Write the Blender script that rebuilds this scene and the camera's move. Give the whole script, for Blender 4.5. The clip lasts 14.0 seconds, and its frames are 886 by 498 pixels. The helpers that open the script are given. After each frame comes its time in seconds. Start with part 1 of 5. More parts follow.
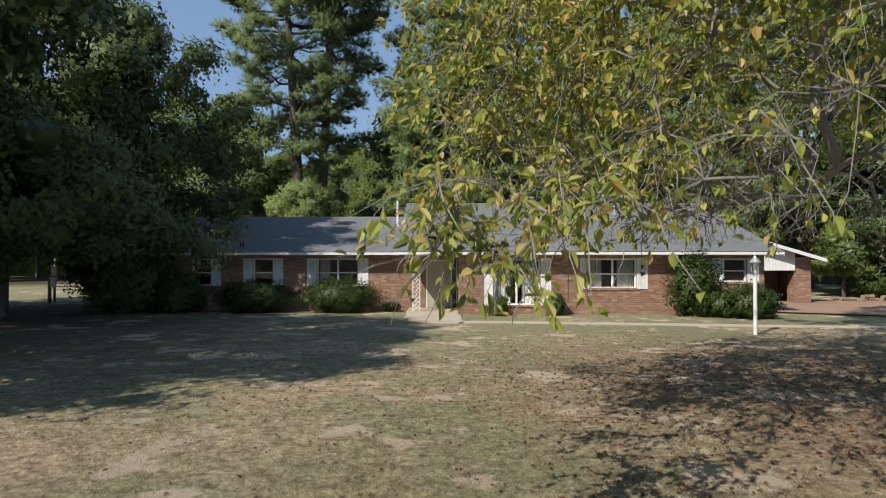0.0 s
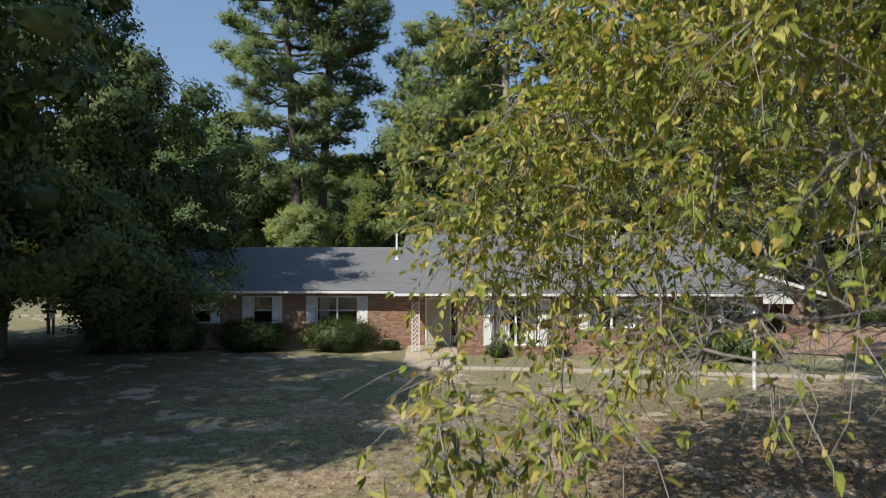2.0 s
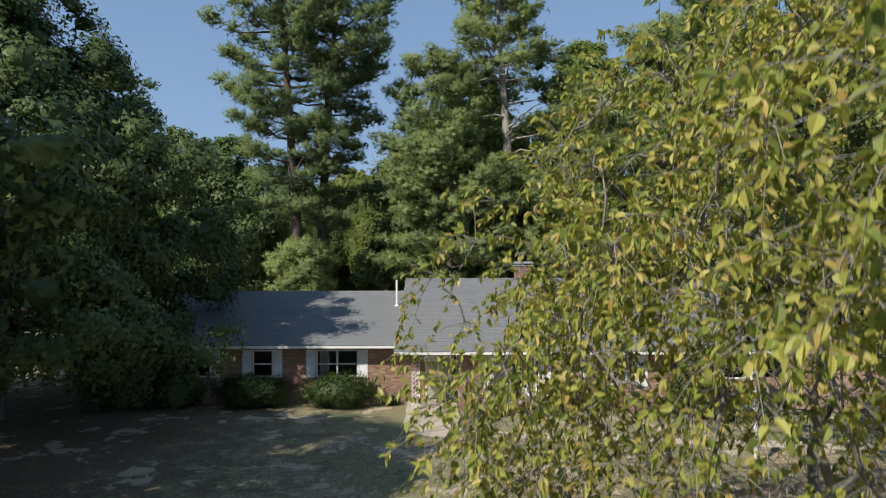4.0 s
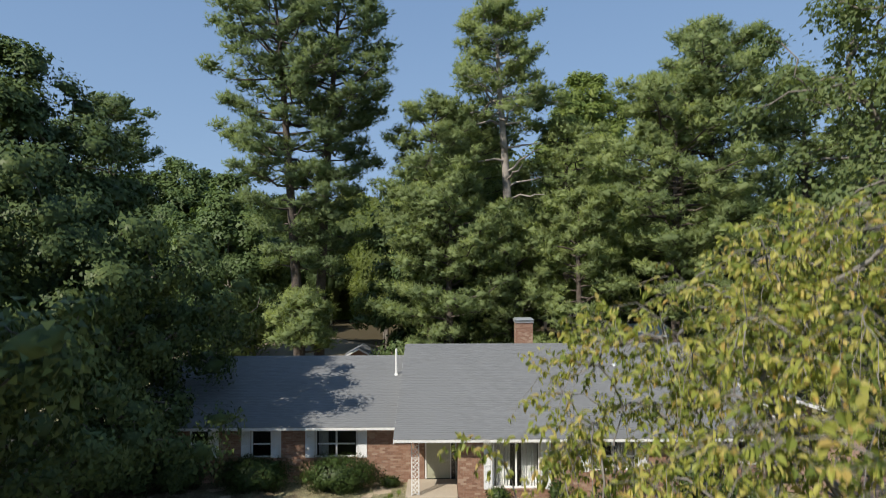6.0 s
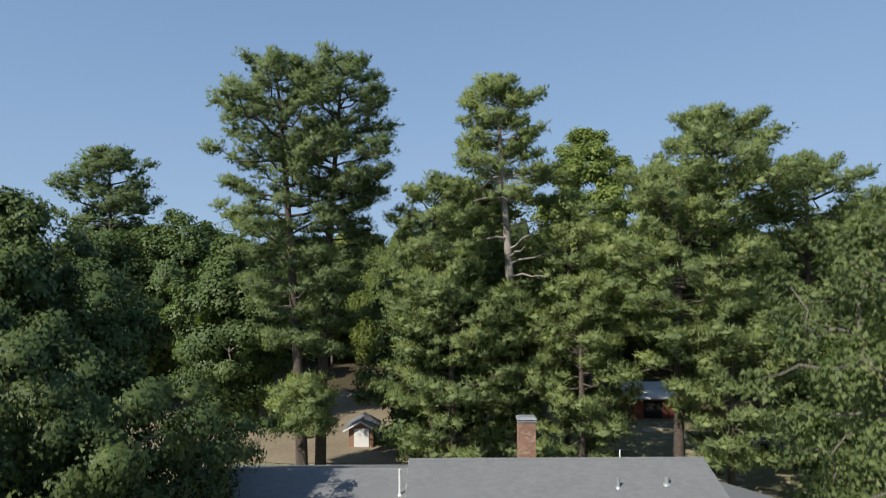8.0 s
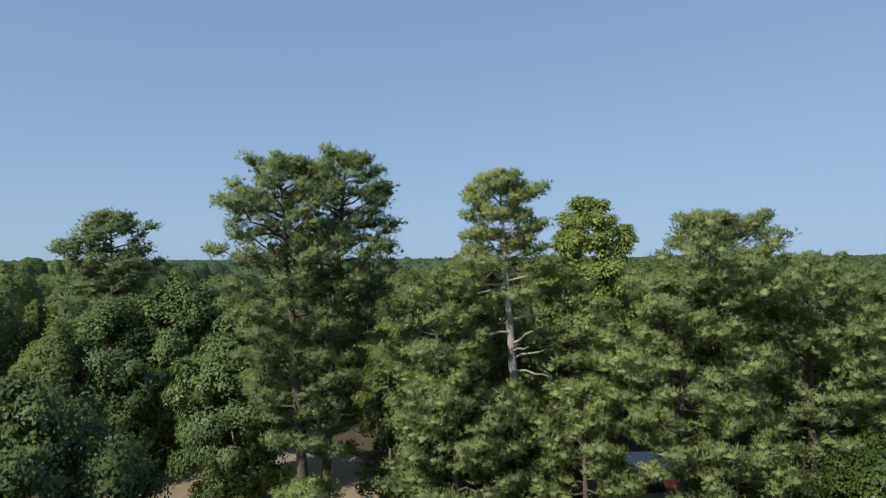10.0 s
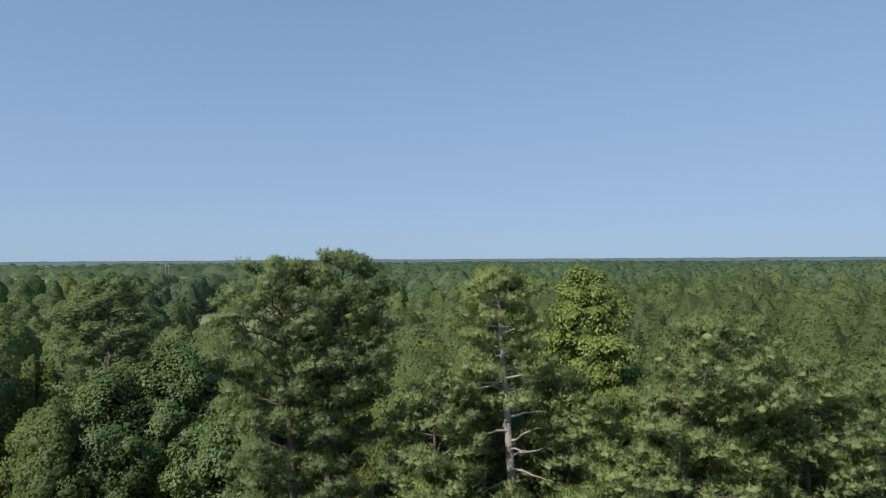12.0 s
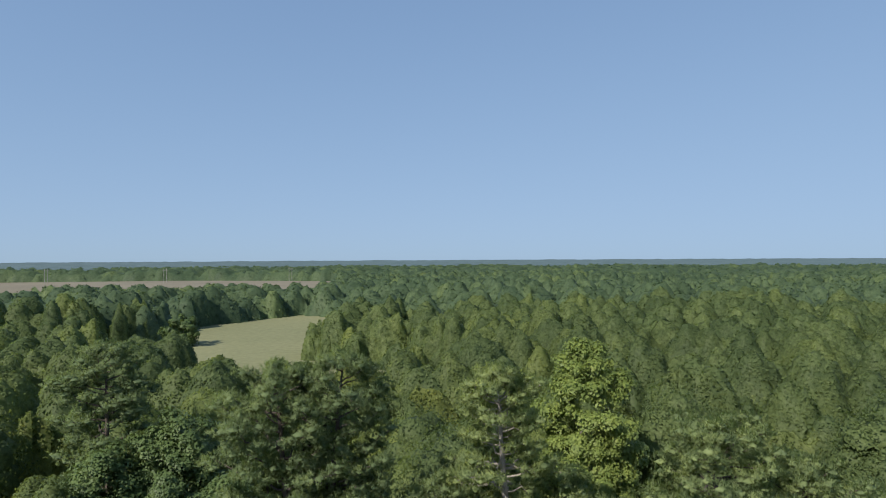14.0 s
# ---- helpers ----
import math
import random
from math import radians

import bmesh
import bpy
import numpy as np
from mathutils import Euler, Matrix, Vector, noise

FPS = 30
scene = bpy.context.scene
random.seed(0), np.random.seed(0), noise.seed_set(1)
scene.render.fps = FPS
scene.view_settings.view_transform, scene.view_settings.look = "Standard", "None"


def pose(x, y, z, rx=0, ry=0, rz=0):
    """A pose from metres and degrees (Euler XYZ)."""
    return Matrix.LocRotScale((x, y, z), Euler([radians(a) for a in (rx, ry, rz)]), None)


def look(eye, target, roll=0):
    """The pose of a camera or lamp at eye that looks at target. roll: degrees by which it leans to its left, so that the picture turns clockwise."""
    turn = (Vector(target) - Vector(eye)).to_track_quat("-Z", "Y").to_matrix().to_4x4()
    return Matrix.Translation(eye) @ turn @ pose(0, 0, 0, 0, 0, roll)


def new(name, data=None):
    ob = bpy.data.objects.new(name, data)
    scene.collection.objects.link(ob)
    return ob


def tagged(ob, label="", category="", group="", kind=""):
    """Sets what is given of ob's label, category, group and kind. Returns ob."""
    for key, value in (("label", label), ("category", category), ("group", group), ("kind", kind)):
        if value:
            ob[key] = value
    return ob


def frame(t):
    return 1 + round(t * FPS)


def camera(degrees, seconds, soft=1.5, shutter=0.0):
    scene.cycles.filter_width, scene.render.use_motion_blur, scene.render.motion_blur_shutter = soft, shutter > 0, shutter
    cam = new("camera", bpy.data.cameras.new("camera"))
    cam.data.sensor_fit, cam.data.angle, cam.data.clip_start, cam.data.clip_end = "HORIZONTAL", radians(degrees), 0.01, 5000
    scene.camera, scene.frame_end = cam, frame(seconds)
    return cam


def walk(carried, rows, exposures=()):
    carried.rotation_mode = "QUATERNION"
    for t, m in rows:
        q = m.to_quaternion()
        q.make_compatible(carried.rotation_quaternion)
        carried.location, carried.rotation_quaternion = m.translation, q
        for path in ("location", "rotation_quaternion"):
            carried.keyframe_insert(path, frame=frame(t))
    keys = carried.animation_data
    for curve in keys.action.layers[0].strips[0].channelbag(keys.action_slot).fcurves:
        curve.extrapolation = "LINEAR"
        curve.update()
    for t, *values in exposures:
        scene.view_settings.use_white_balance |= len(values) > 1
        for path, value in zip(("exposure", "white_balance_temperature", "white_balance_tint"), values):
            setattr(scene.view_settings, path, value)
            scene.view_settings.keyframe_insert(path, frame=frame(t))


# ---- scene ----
cam = camera(71.7, 14.0, soft=1.02, shutter=0.55)
METRES, EYE, TILT, LEAN, TURN = 33.8, 2.15, 0.87, 0.0, 0.0
ROWS = [
    (0.0, 0.0, 0.0, 0, 0.0, 0.0, -0.0),
    (0.5, -0.0001, -0.0001, 0.0096, -0.01, 0.0, -0.01),
    (1.0, 0.0002, -0.0002, 0.0215, -0.04, 0.0, -0.01),
    (1.5, 0.0002, -0.0004, 0.0327, -0.06, 0.0, -0.06),
    (2.0, -0.0002, -0.0006, 0.0458, -0.08, 0.0, -0.07),
    (2.5, -0.0008, -0.0005, 0.0606, -0.14, 0.0, -0.02),
    (3.0, -0.0013, -0.0006, 0.0763, -0.15, 0.0, 0.01),
    (5.5, 0.0019, 0.0016, 0.1772, -0.01, 0.0, 0.25),
    (6.0, 0.0017, 0.0017, 0.2062, -0.03, 0.0, 0.26),
    (6.5, 0.0002, 0.001, 0.2404, -0.07, 0.0, 0.25),
    (7.0, -0.001, -0.0001, 0.2795, -0.08, 0.0, 0.24),
    (7.5, -0.0013, 0.0003, 0.3251, -0.06, 0.0, 0.27),
    (8.0, -0.0036, 0.0015, 0.3731, -0.11, 0.0, 0.26),
    (10.5, -0.0123, -0.0041, 0.6293, -0.22, 0.0, 0.37),
    (11.0, -0.0114, -0.0054, 0.6819, -0.24, 0.0, 0.36),
    (11.5, -0.0096, -0.0052, 0.7341, -0.28, 0.0, 0.35),
    (12.0, -0.009, -0.0047, 0.7879, -0.36, 0.0, 0.34),
    (12.5, -0.0074, -0.0031, 0.8418, -0.36, 0.0, 0.32),
    (13.0, -0.0081, -0.0021, 0.8953, -0.4, 0.0, 0.29),
    (13.5, -0.0088, -0.0017, 0.9487, -0.45, 0.0, 0.3),
    (14.0, -0.0096, -0.0015, 1.0, -0.49, 0.0, 0.31),
]
walk(cam, [(t, pose(METRES * x, METRES * y, EYE + METRES * z, 90 + TILT + pitch, LEAN + roll, TURN + yaw)) for t, x, y, z, yaw, pitch, roll in ROWS],
     exposures=[(0.0, 0.45), (14.0, 0.45)])

# ---- daylight: a clear sky and the sun behind the camera's left shoulder ----
SUN_AZ, SUN_EL = 42.0, 43.0
world = bpy.data.worlds.new("sky")
scene.world = world
world.use_nodes = True
wn = world.node_tree
sky = wn.nodes.new("ShaderNodeTexSky")
sky.sky_type = "NISHITA"
sky.sun_disc = False
sky.sun_elevation = radians(SUN_EL)
sky.sun_rotation = radians(180 + SUN_AZ)
sky.air_density, sky.dust_density, sky.ozone_density = 0.75, 0.25, 3.0
wn.nodes["Background"].inputs["Strength"].default_value = 0.16
# dry haze: the low sky's glare levels off softly, sky * limit / (sky + limit)


def sky_math(operation, first, second):
    n = wn.nodes.new("ShaderNodeVectorMath")
    n.operation = operation
    for socket, value in zip(n.inputs, (first, second)):
        if isinstance(value, tuple):
            socket.default_value = value
        else:
            wn.links.new(value, socket)
    return n.outputs[0]


LIMIT = (1.92, 2.76, 3.98)
bright = sky_math("MULTIPLY", sky.outputs[0], (2.05, 2.15, 2.3))
levelled = sky_math("DIVIDE", sky_math("MULTIPLY", bright, LIMIT), sky_math("ADD", bright, LIMIT))
wn.links.new(levelled, wn.nodes["Background"].inputs["Color"])
sun_dir = Vector((-math.sin(radians(SUN_AZ)) * math.cos(radians(SUN_EL)), -math.cos(radians(SUN_AZ)) * math.cos(radians(SUN_EL)), math.sin(radians(SUN_EL))))
sun = new("sun", bpy.data.lights.new("sun", "SUN"))
sun.data.energy, sun.data.angle, sun.data.color = 4.0, radians(0.55), (1.0, 0.93, 0.82)
sun.matrix_world = look(sun_dir * 100, (0, 0, 0))

# ---- materials ----
def nodes_of(name):
    m = bpy.data.materials.new(name)
    m.use_nodes = True
    nt = m.node_tree
    return m, nt, nt.nodes["Principled BSDF"]


def noise_tex(nt, scale, detail=4.0, rough=0.55, coord="Object"):
    tc = nt.nodes.new("ShaderNodeTexCoord")
    n = nt.nodes.new("ShaderNodeTexNoise")
    n.inputs["Scale"].default_value, n.inputs["Detail"].default_value, n.inputs["Roughness"].default_value = scale, detail, rough
    nt.links.new(tc.outputs[coord], n.inputs["Vector"])
    return n.outputs["Fac"]


def ramp(nt, fac, stops):
    r = nt.nodes.new("ShaderNodeValToRGB")
    while len(r.color_ramp.elements) < len(stops):
        r.color_ramp.elements.new(0.5)
    for e, (p, c) in zip(r.color_ramp.elements, stops):
        e.position, e.color = p, (*c, 1.0)
    nt.links.new(fac, r.inputs[0])
    return r.outputs["Color"]


def mix(nt, fac, a, b, mode="MIX"):
    n = nt.nodes.new("ShaderNodeMix")
    n.data_type, n.blend_type = "RGBA", mode
    for socket, value in ((n.inputs[0], fac), (n.inputs[6], a), (n.inputs[7], b)):
        if isinstance(value, (int, float)):
            socket.default_value = value
        elif isinstance(value, tuple):
            socket.default_value = (*value, 1.0)
        else:
            nt.links.new(value, socket)
    return n.outputs[2]


def bump(nt, bsdf, height, strength=0.4, distance=0.02):
    b = nt.nodes.new("ShaderNodeBump")
    b.inputs["Strength"].default_value, b.inputs["Distance"].default_value = strength, distance
    nt.links.new(height, b.inputs["Height"])
    nt.links.new(b.outputs[0], bsdf.inputs["Normal"])


def surface(name, dark, light, scale=3.0, fine=40.0, rough=0.7, relief=0.3, distance=0.01, metal=0.0, island=0.0, objrand=0.0):
    """A surface that wanders between two colours at a coarse and a fine scale."""
    m, nt, b = nodes_of(name)
    col = ramp(nt, noise_tex(nt, scale), [(0.3, dark), (0.7, light)])
    f = noise_tex(nt, fine, 6.0)
    col = mix(nt, 0.35, col, ramp(nt, f, [(0.25, tuple(0.55 * c for c in dark)), (0.75, tuple(min(1.25 * c, 0.9) for c in light))]))
    if island or objrand:
        if island:
            g = nt.nodes.new("ShaderNodeNewGeometry").outputs["Random Per Island"]
        else:
            g = nt.nodes.new("ShaderNodeObjectInfo").outputs["Random"]
        k = max(island, objrand)
        col = mix(nt, 1.0, col, ramp(nt, g, [(0.0, (1 - k,) * 3), (1.0, (1 + k,) * 3)]), "MULTIPLY")
    nt.links.new(col, b.inputs["Base Color"])
    b.inputs["Roughness"].default_value, b.inputs["Metallic"].default_value = rough, metal
    if relief:
        bump(nt, b, f, relief, distance)
    return m


def leaf_material(name, colours, through_light=0.3, rough=0.5, tinted=False, mottled=False):
    """Leaves: each blade takes its own colour along the ramp, and lets some light through."""
    m, nt, b = nodes_of(name)
    r = nt.nodes.new("ShaderNodeNewGeometry").outputs["Random Per Island"]
    n = len(colours)
    col = ramp(nt, r, [(i / max(n - 1, 1), c) for i, c in enumerate(colours)])
    big = ramp(nt, noise_tex(nt, 0.35, 3.0), [(0.3, (0.75, 0.78, 0.75)), (0.7, (1.2, 1.15, 1.1))])
    col = mix(nt, 1.0, col, big, "MULTIPLY")
    if tinted:
        a = nt.nodes.new("ShaderNodeAttribute")
        a.attribute_name = "tint"
        col = mix(nt, 1.0, col, ramp(nt, a.outputs["Fac"], [(0.0, (0.66, 0.72, 0.66)), (0.45, (1.0, 1.0, 0.85)), (0.75, (1.28, 1.2, 0.85)), (1.0, (1.75, 1.45, 0.8))]), "MULTIPLY")
    if mottled:
        leafy = noise_tex(nt, 2.0, 6.0, 0.8)
        col = mix(nt, 1.0, col, ramp(nt, leafy, [(0.36, (0.62, 0.66, 0.62)), (0.52, (1.0, 1.0, 1.0)), (0.66, (1.25, 1.22, 1.2))]), "MULTIPLY")
    nt.links.new(col, b.inputs["Base Color"])
    b.inputs["Roughness"].default_value = rough
    b.inputs["Specular IOR Level"].default_value = 0.22
    t = nt.nodes.new("ShaderNodeBsdfTranslucent")
    nt.links.new(mix(nt, 1.0, col, (1.25, 1.25, 0.7), "MULTIPLY"), t.inputs["Color"])
    s = nt.nodes.new("ShaderNodeMixShader")
    s.inputs[0].default_value = through_light
    nt.links.new(b.outputs[0], s.inputs[1])
    nt.links.new(t.outputs[0], s.inputs[2])
    nt.links.new(s.outputs[0], nt.nodes["Material Output"].inputs["Surface"])
    return m


def brick_material():
    m, nt, b = nodes_of("red_brick")
    r = nt.nodes.new("ShaderNodeNewGeometry").outputs["Random Per Island"]
    o = nt.nodes.new("ShaderNodeObjectInfo").outputs["Random"]
    add = nt.nodes.new("ShaderNodeMath")
    add.operation = "ADD"
    nt.links.new(r, add.inputs[0])
    nt.links.new(o, add.inputs[1])
    fr = nt.nodes.new("ShaderNodeMath")
    fr.operation = "FRACT"
    nt.links.new(add.outputs[0], fr.inputs[0])
    col = ramp(nt, fr.outputs[0], [(0.0, (0.20, 0.112, 0.077)), (0.25, (0.26, 0.152, 0.105)), (0.6, (0.31, 0.19, 0.132)), (0.85, (0.36, 0.245, 0.178)), (1.0, (0.46, 0.36, 0.27))])
    f = noise_tex(nt, 60.0, 6.0)
    col = mix(nt, 0.3, col, ramp(nt, f, [(0.3, (0.14, 0.06, 0.04)), (0.7, (0.45, 0.26, 0.18))]))
    nt.links.new(col, b.inputs["Base Color"])
    b.inputs["Roughness"].default_value = 0.9
    bump(nt, b, f, 0.4, 0.004)
    return m


def lawn_material():
    """Late-summer lawn: straw, worn green and bare sandy patches."""
    m, nt, b = nodes_of("dry_lawn")
    coarse = noise_tex(nt, 0.22, 5.0, 0.6)
    mid = noise_tex(nt, 1.3, 5.0, 0.65)
    fine = noise_tex(nt, 12.0, 9.0, 0.85)
    grain = noise_tex(nt, 90.0, 4.0, 0.7)
    straw = ramp(nt, fine, [(0.38, (0.14, 0.093, 0.057)), (0.5, (0.425, 0.312, 0.205)), (0.62, (0.69, 0.545, 0.385))])
    green = ramp(nt, fine, [(0.38, (0.070, 0.080, 0.038)), (0.5, (0.24, 0.242, 0.13)), (0.62, (0.44, 0.425, 0.262))])
    soil = ramp(nt, fine, [(0.3, (0.46, 0.36, 0.25)), (0.7, (0.78, 0.66, 0.51))])
    col = mix(nt, ramp(nt, coarse, [(0.37, (0, 0, 0)), (0.55, (1, 1, 1))]), straw, green)
    tuft = noise_tex(nt, 4.0, 6.0, 0.75)
    col = mix(nt, 1.0, col, ramp(nt, tuft, [(0.38, (0.62, 0.60, 0.58)), (0.5, (1.2, 1.18, 1.2)), (0.62, (1.65, 1.63, 1.62))]), "MULTIPLY")
    # greener and less worn along the house front
    where = nt.nodes.new("ShaderNodeTexCoord")
    sep = nt.nodes.new("ShaderNodeSeparateXYZ")
    nt.links.new(where.outputs["Object"], sep.inputs[0])
    wavy = nt.nodes.new("ShaderNodeMath")
    wavy.operation = "MULTIPLY_ADD"
    wavy.inputs[1].default_value = 0.02
    nt.links.new(sep.outputs["Y"], wavy.inputs[0])
    nt.links.new(noise_tex(nt, 0.3, 4.0), wavy.inputs[2])
    col = mix(nt, ramp(nt, wavy.outputs[0], [(0.76, (0, 0, 0)), (0.92, (0.8, 0.8, 0.8))]), col, green)
    # red-brown leaf litter under the spreading tree, thinning outwards
    under = nt.nodes.new("ShaderNodeVectorMath")
    under.operation = "DISTANCE"
    under.inputs[1].default_value = (7.0, 10.5, 0.0)
    nt.links.new(where.outputs["Object"], under.inputs[0])
    thin = nt.nodes.new("ShaderNodeMath")
    thin.operation = "MULTIPLY_ADD"
    thin.inputs[1].default_value = -0.045
    nt.links.new(under.outputs["Value"], thin.inputs[0])
    nt.links.new(noise_tex(nt, 2.2, 6.0, 0.7), thin.inputs[2])
    brown = ramp(nt, fine, [(0.36, (0.09, 0.05, 0.032)), (0.5, (0.28, 0.18, 0.118)), (0.64, (0.50, 0.37, 0.26))])
    col = mix(nt, ramp(nt, thin.outputs[0], [(0.16, (0, 0, 0)), (0.36, (0.75, 0.75, 0.75))]), col, brown)
    # brown litter below the left trees, with their shade painted in as darker colour
    shaded_duff = ramp(nt, fine, [(0.36, (0.05, 0.034, 0.022)), (0.5, (0.15, 0.105, 0.068)), (0.64, (0.32, 0.24, 0.165))])
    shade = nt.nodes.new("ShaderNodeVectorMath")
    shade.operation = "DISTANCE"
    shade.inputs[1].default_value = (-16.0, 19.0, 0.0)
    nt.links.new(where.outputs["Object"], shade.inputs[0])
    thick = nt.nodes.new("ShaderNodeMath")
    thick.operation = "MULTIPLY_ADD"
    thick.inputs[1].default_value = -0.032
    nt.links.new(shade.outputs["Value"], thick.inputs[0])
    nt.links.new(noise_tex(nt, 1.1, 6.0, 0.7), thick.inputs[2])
    col = mix(nt, ramp(nt, thick.outputs[0], [(0.10, (0, 0, 0)), (0.26, (0.9, 0.9, 0.9))]), col, shaded_duff)
    bare = nt.nodes.new("ShaderNodeMath")
    bare.operation = "MULTIPLY"
    nt.links.new(mid, bare.inputs[0])
    nt.links.new(noise_tex(nt, 0.5, 3.0), bare.inputs[1])
    col = mix(nt, ramp(nt, bare.outputs[0], [(0.300, (0, 0, 0)), (0.335, (1, 1, 1))]), col, soil)
    col = mix(nt, 0.2, col, ramp(nt, grain, [(0.3, (0.09, 0.075, 0.04)), (0.7, (0.42, 0.36, 0.25))]))
    # past the yard the ground is leaf litter under the woods
    tc = nt.nodes.new("ShaderNodeTexCoord")
    far = nt.nodes.new("ShaderNodeVectorMath")
    far.operation = "DISTANCE"
    far.inputs[1].default_value = (0.0, 8.0, 0.0)
    nt.links.new(tc.outputs["Object"], far.inputs[0])
    scaled = nt.nodes.new("ShaderNodeMath")
    scaled.operation = "MULTIPLY"
    scaled.inputs[1].default_value = 0.01
    nt.links.new(far.outputs["Value"], scaled.inputs[0])
    litter = ramp(nt, fine, [(0.3, (0.045, 0.036, 0.022)), (0.7, (0.12, 0.10, 0.06))])
    col = mix(nt, ramp(nt, scaled.outputs[0], [(0.48, (0, 0, 0)), (0.56, (1, 1, 1))]), col, litter)
    nt.links.new(col, b.inputs["Base Color"])
    b.inputs["Roughness"].default_value = 0.95
    b.inputs["Specular IOR Level"].default_value = 0.15
    bump(nt, b, fine, 1.0, 0.06)
    return m


def glass_material():
    m, nt, b = nodes_of("window_glass")
    b.inputs["Base Color"].default_value = (0.95, 0.97, 0.97, 1)
    b.inputs["Roughness"].default_value = 0.02
    b.inputs["Transmission Weight"].default_value = 1.0
    b.inputs["IOR"].default_value = 1.45
    return m


M_LAWN = lawn_material()
M_BRICK = brick_material()
M_MORTAR = surface("mortar", (0.28, 0.22, 0.18), (0.42, 0.35, 0.29), 2.0, 60.0, 0.95, 0.4)
M_SHINGLE = surface("asphalt_shingle", (0.163, 0.169, 0.174), (0.19, 0.197, 0.202), 0.35, 120.0, 0.9, 0.06, 0.004, island=0.07)
M_WHITE = surface("white_paint", (0.70, 0.70, 0.68), (0.82, 0.82, 0.80), 1.5, 30.0, 0.5, 0.1)
M_SHUTTER = surface("shutter_paint", (0.72, 0.73, 0.73), (0.84, 0.84, 0.83), 2.5, 40.0, 0.45, 0.1)
M_CONCRETE = surface("concrete", (0.37, 0.315, 0.245), (0.50, 0.435, 0.345), 0.8, 35.0, 0.9, 0.4)
M_GLASS = glass_material()
# near-black: the rooms' shade is put into the colour; shed doors share it
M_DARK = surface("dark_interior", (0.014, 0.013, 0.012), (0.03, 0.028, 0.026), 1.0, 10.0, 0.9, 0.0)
M_CURTAIN = surface("white_curtain", (0.36, 0.36, 0.345), (0.48, 0.48, 0.46), 2.0, 60.0, 0.9, 0.2)
M_KHAKI = surface("khaki_door_paint", (0.36, 0.36, 0.26), (0.44, 0.44, 0.33), 1.0, 30.0, 0.5, 0.1)
M_METAL = surface("galvanised_metal", (0.40, 0.42, 0.43), (0.58, 0.60, 0.61), 3.0, 40.0, 0.45, 0.1, metal=0.6)
M_BLACK = surface("black_metal", (0.012, 0.012, 0.013), (0.03, 0.03, 0.03), 5.0, 40.0, 0.4, 0.1)
M_PVC = surface("white_pvc", (0.75, 0.75, 0.73), (0.84, 0.84, 0.82), 2.0, 20.0, 0.4, 0.0)
M_SOFFIT = surface("soffit_paint", (0.60, 0.60, 0.57), (0.72, 0.72, 0.69), 1.5, 30.0, 0.6, 0.1)
M_PINEBARK = surface("pine_bark", (0.055, 0.043, 0.036), (0.135, 0.108, 0.09), 6.0, 30.0, 0.95, 0.9, 0.04)
M_BARK = surface("grey_bark", (0.10, 0.085, 0.068), (0.26, 0.235, 0.20), 5.0, 40.0, 0.95, 0.7, 0.02)
M_PALEBARK = surface("pale_twig_bark", (0.115, 0.104, 0.093), (0.27, 0.25, 0.225), 5.0, 50.0, 0.9, 0.5, 0.01)
M_DEADWOOD = surface("silvered_dead_wood", (0.22, 0.188, 0.16), (0.41, 0.37, 0.335), 2.0, 20.0, 0.9, 0.5, 0.02)
M_POLE = surface("weathered_pole_wood", (0.20, 0.13, 0.08), (0.34, 0.24, 0.16), 4.0, 40.0, 0.9, 0.5)
M_LEAF_YARD = leaf_material("turning_leaf", [(0.13, 0.178, 0.042), (0.19, 0.238, 0.055), (0.24, 0.285, 0.064), (0.29, 0.325, 0.074), (0.34, 0.36, 0.085), (0.41, 0.40, 0.105), (0.49, 0.45, 0.16), (0.43, 0.30, 0.10)], 0.38, 0.45)
M_LEAF_DARK = leaf_material("dark_oak_leaf", [(0.065, 0.10, 0.04), (0.093, 0.136, 0.05), (0.128, 0.172, 0.058)], 0.16)
M_NEEDLE = leaf_material("pine_needle", [(0.20, 0.26, 0.15), (0.255, 0.325, 0.185), (0.32, 0.39, 0.215)], 0.5, 0.65, True)
M_LEAF_WOOD = leaf_material("woodland_leaf", [(0.108, 0.16, 0.072), (0.124, 0.18, 0.08), (0.14, 0.20, 0.088)], 0.3, 0.5, True, True)
M_CANOPY = leaf_material("woodland_canopy", [(0.14, 0.188, 0.09), (0.156, 0.206, 0.097), (0.172, 0.226, 0.104)], 0.5, 0.6, True, True)
# the woodland canopy again, darker and bluer: distance haze put into its colour
M_HAZEDWOODS = leaf_material("pine_woods_canopy", [(0.095, 0.145, 0.088), (0.108, 0.16, 0.097), (0.12, 0.176, 0.106)], 0.4, 0.6, True, True)
M_SHRUB = leaf_material("shrub_leaf", [(0.035, 0.060, 0.018), (0.060, 0.095, 0.026), (0.085, 0.125, 0.034)], 0.2, 0.4)
M_GRASS = leaf_material("grass_blade", [(0.10, 0.11, 0.045), (0.20, 0.185, 0.095), (0.30, 0.25, 0.15), (0.38, 0.32, 0.21)], 0.25, 0.7)
M_DEADLEAF = leaf_material("fallen_leaf", [(0.06, 0.032, 0.022), (0.13, 0.07, 0.042), (0.20, 0.105, 0.06), (0.27, 0.18, 0.105)], 0.1, 0.85)
M_FIELD = surface("hay_field", (0.155, 0.165, 0.075), (0.215, 0.215, 0.105), 0.015, 0.4, 0.95, 0.3, 0.3)
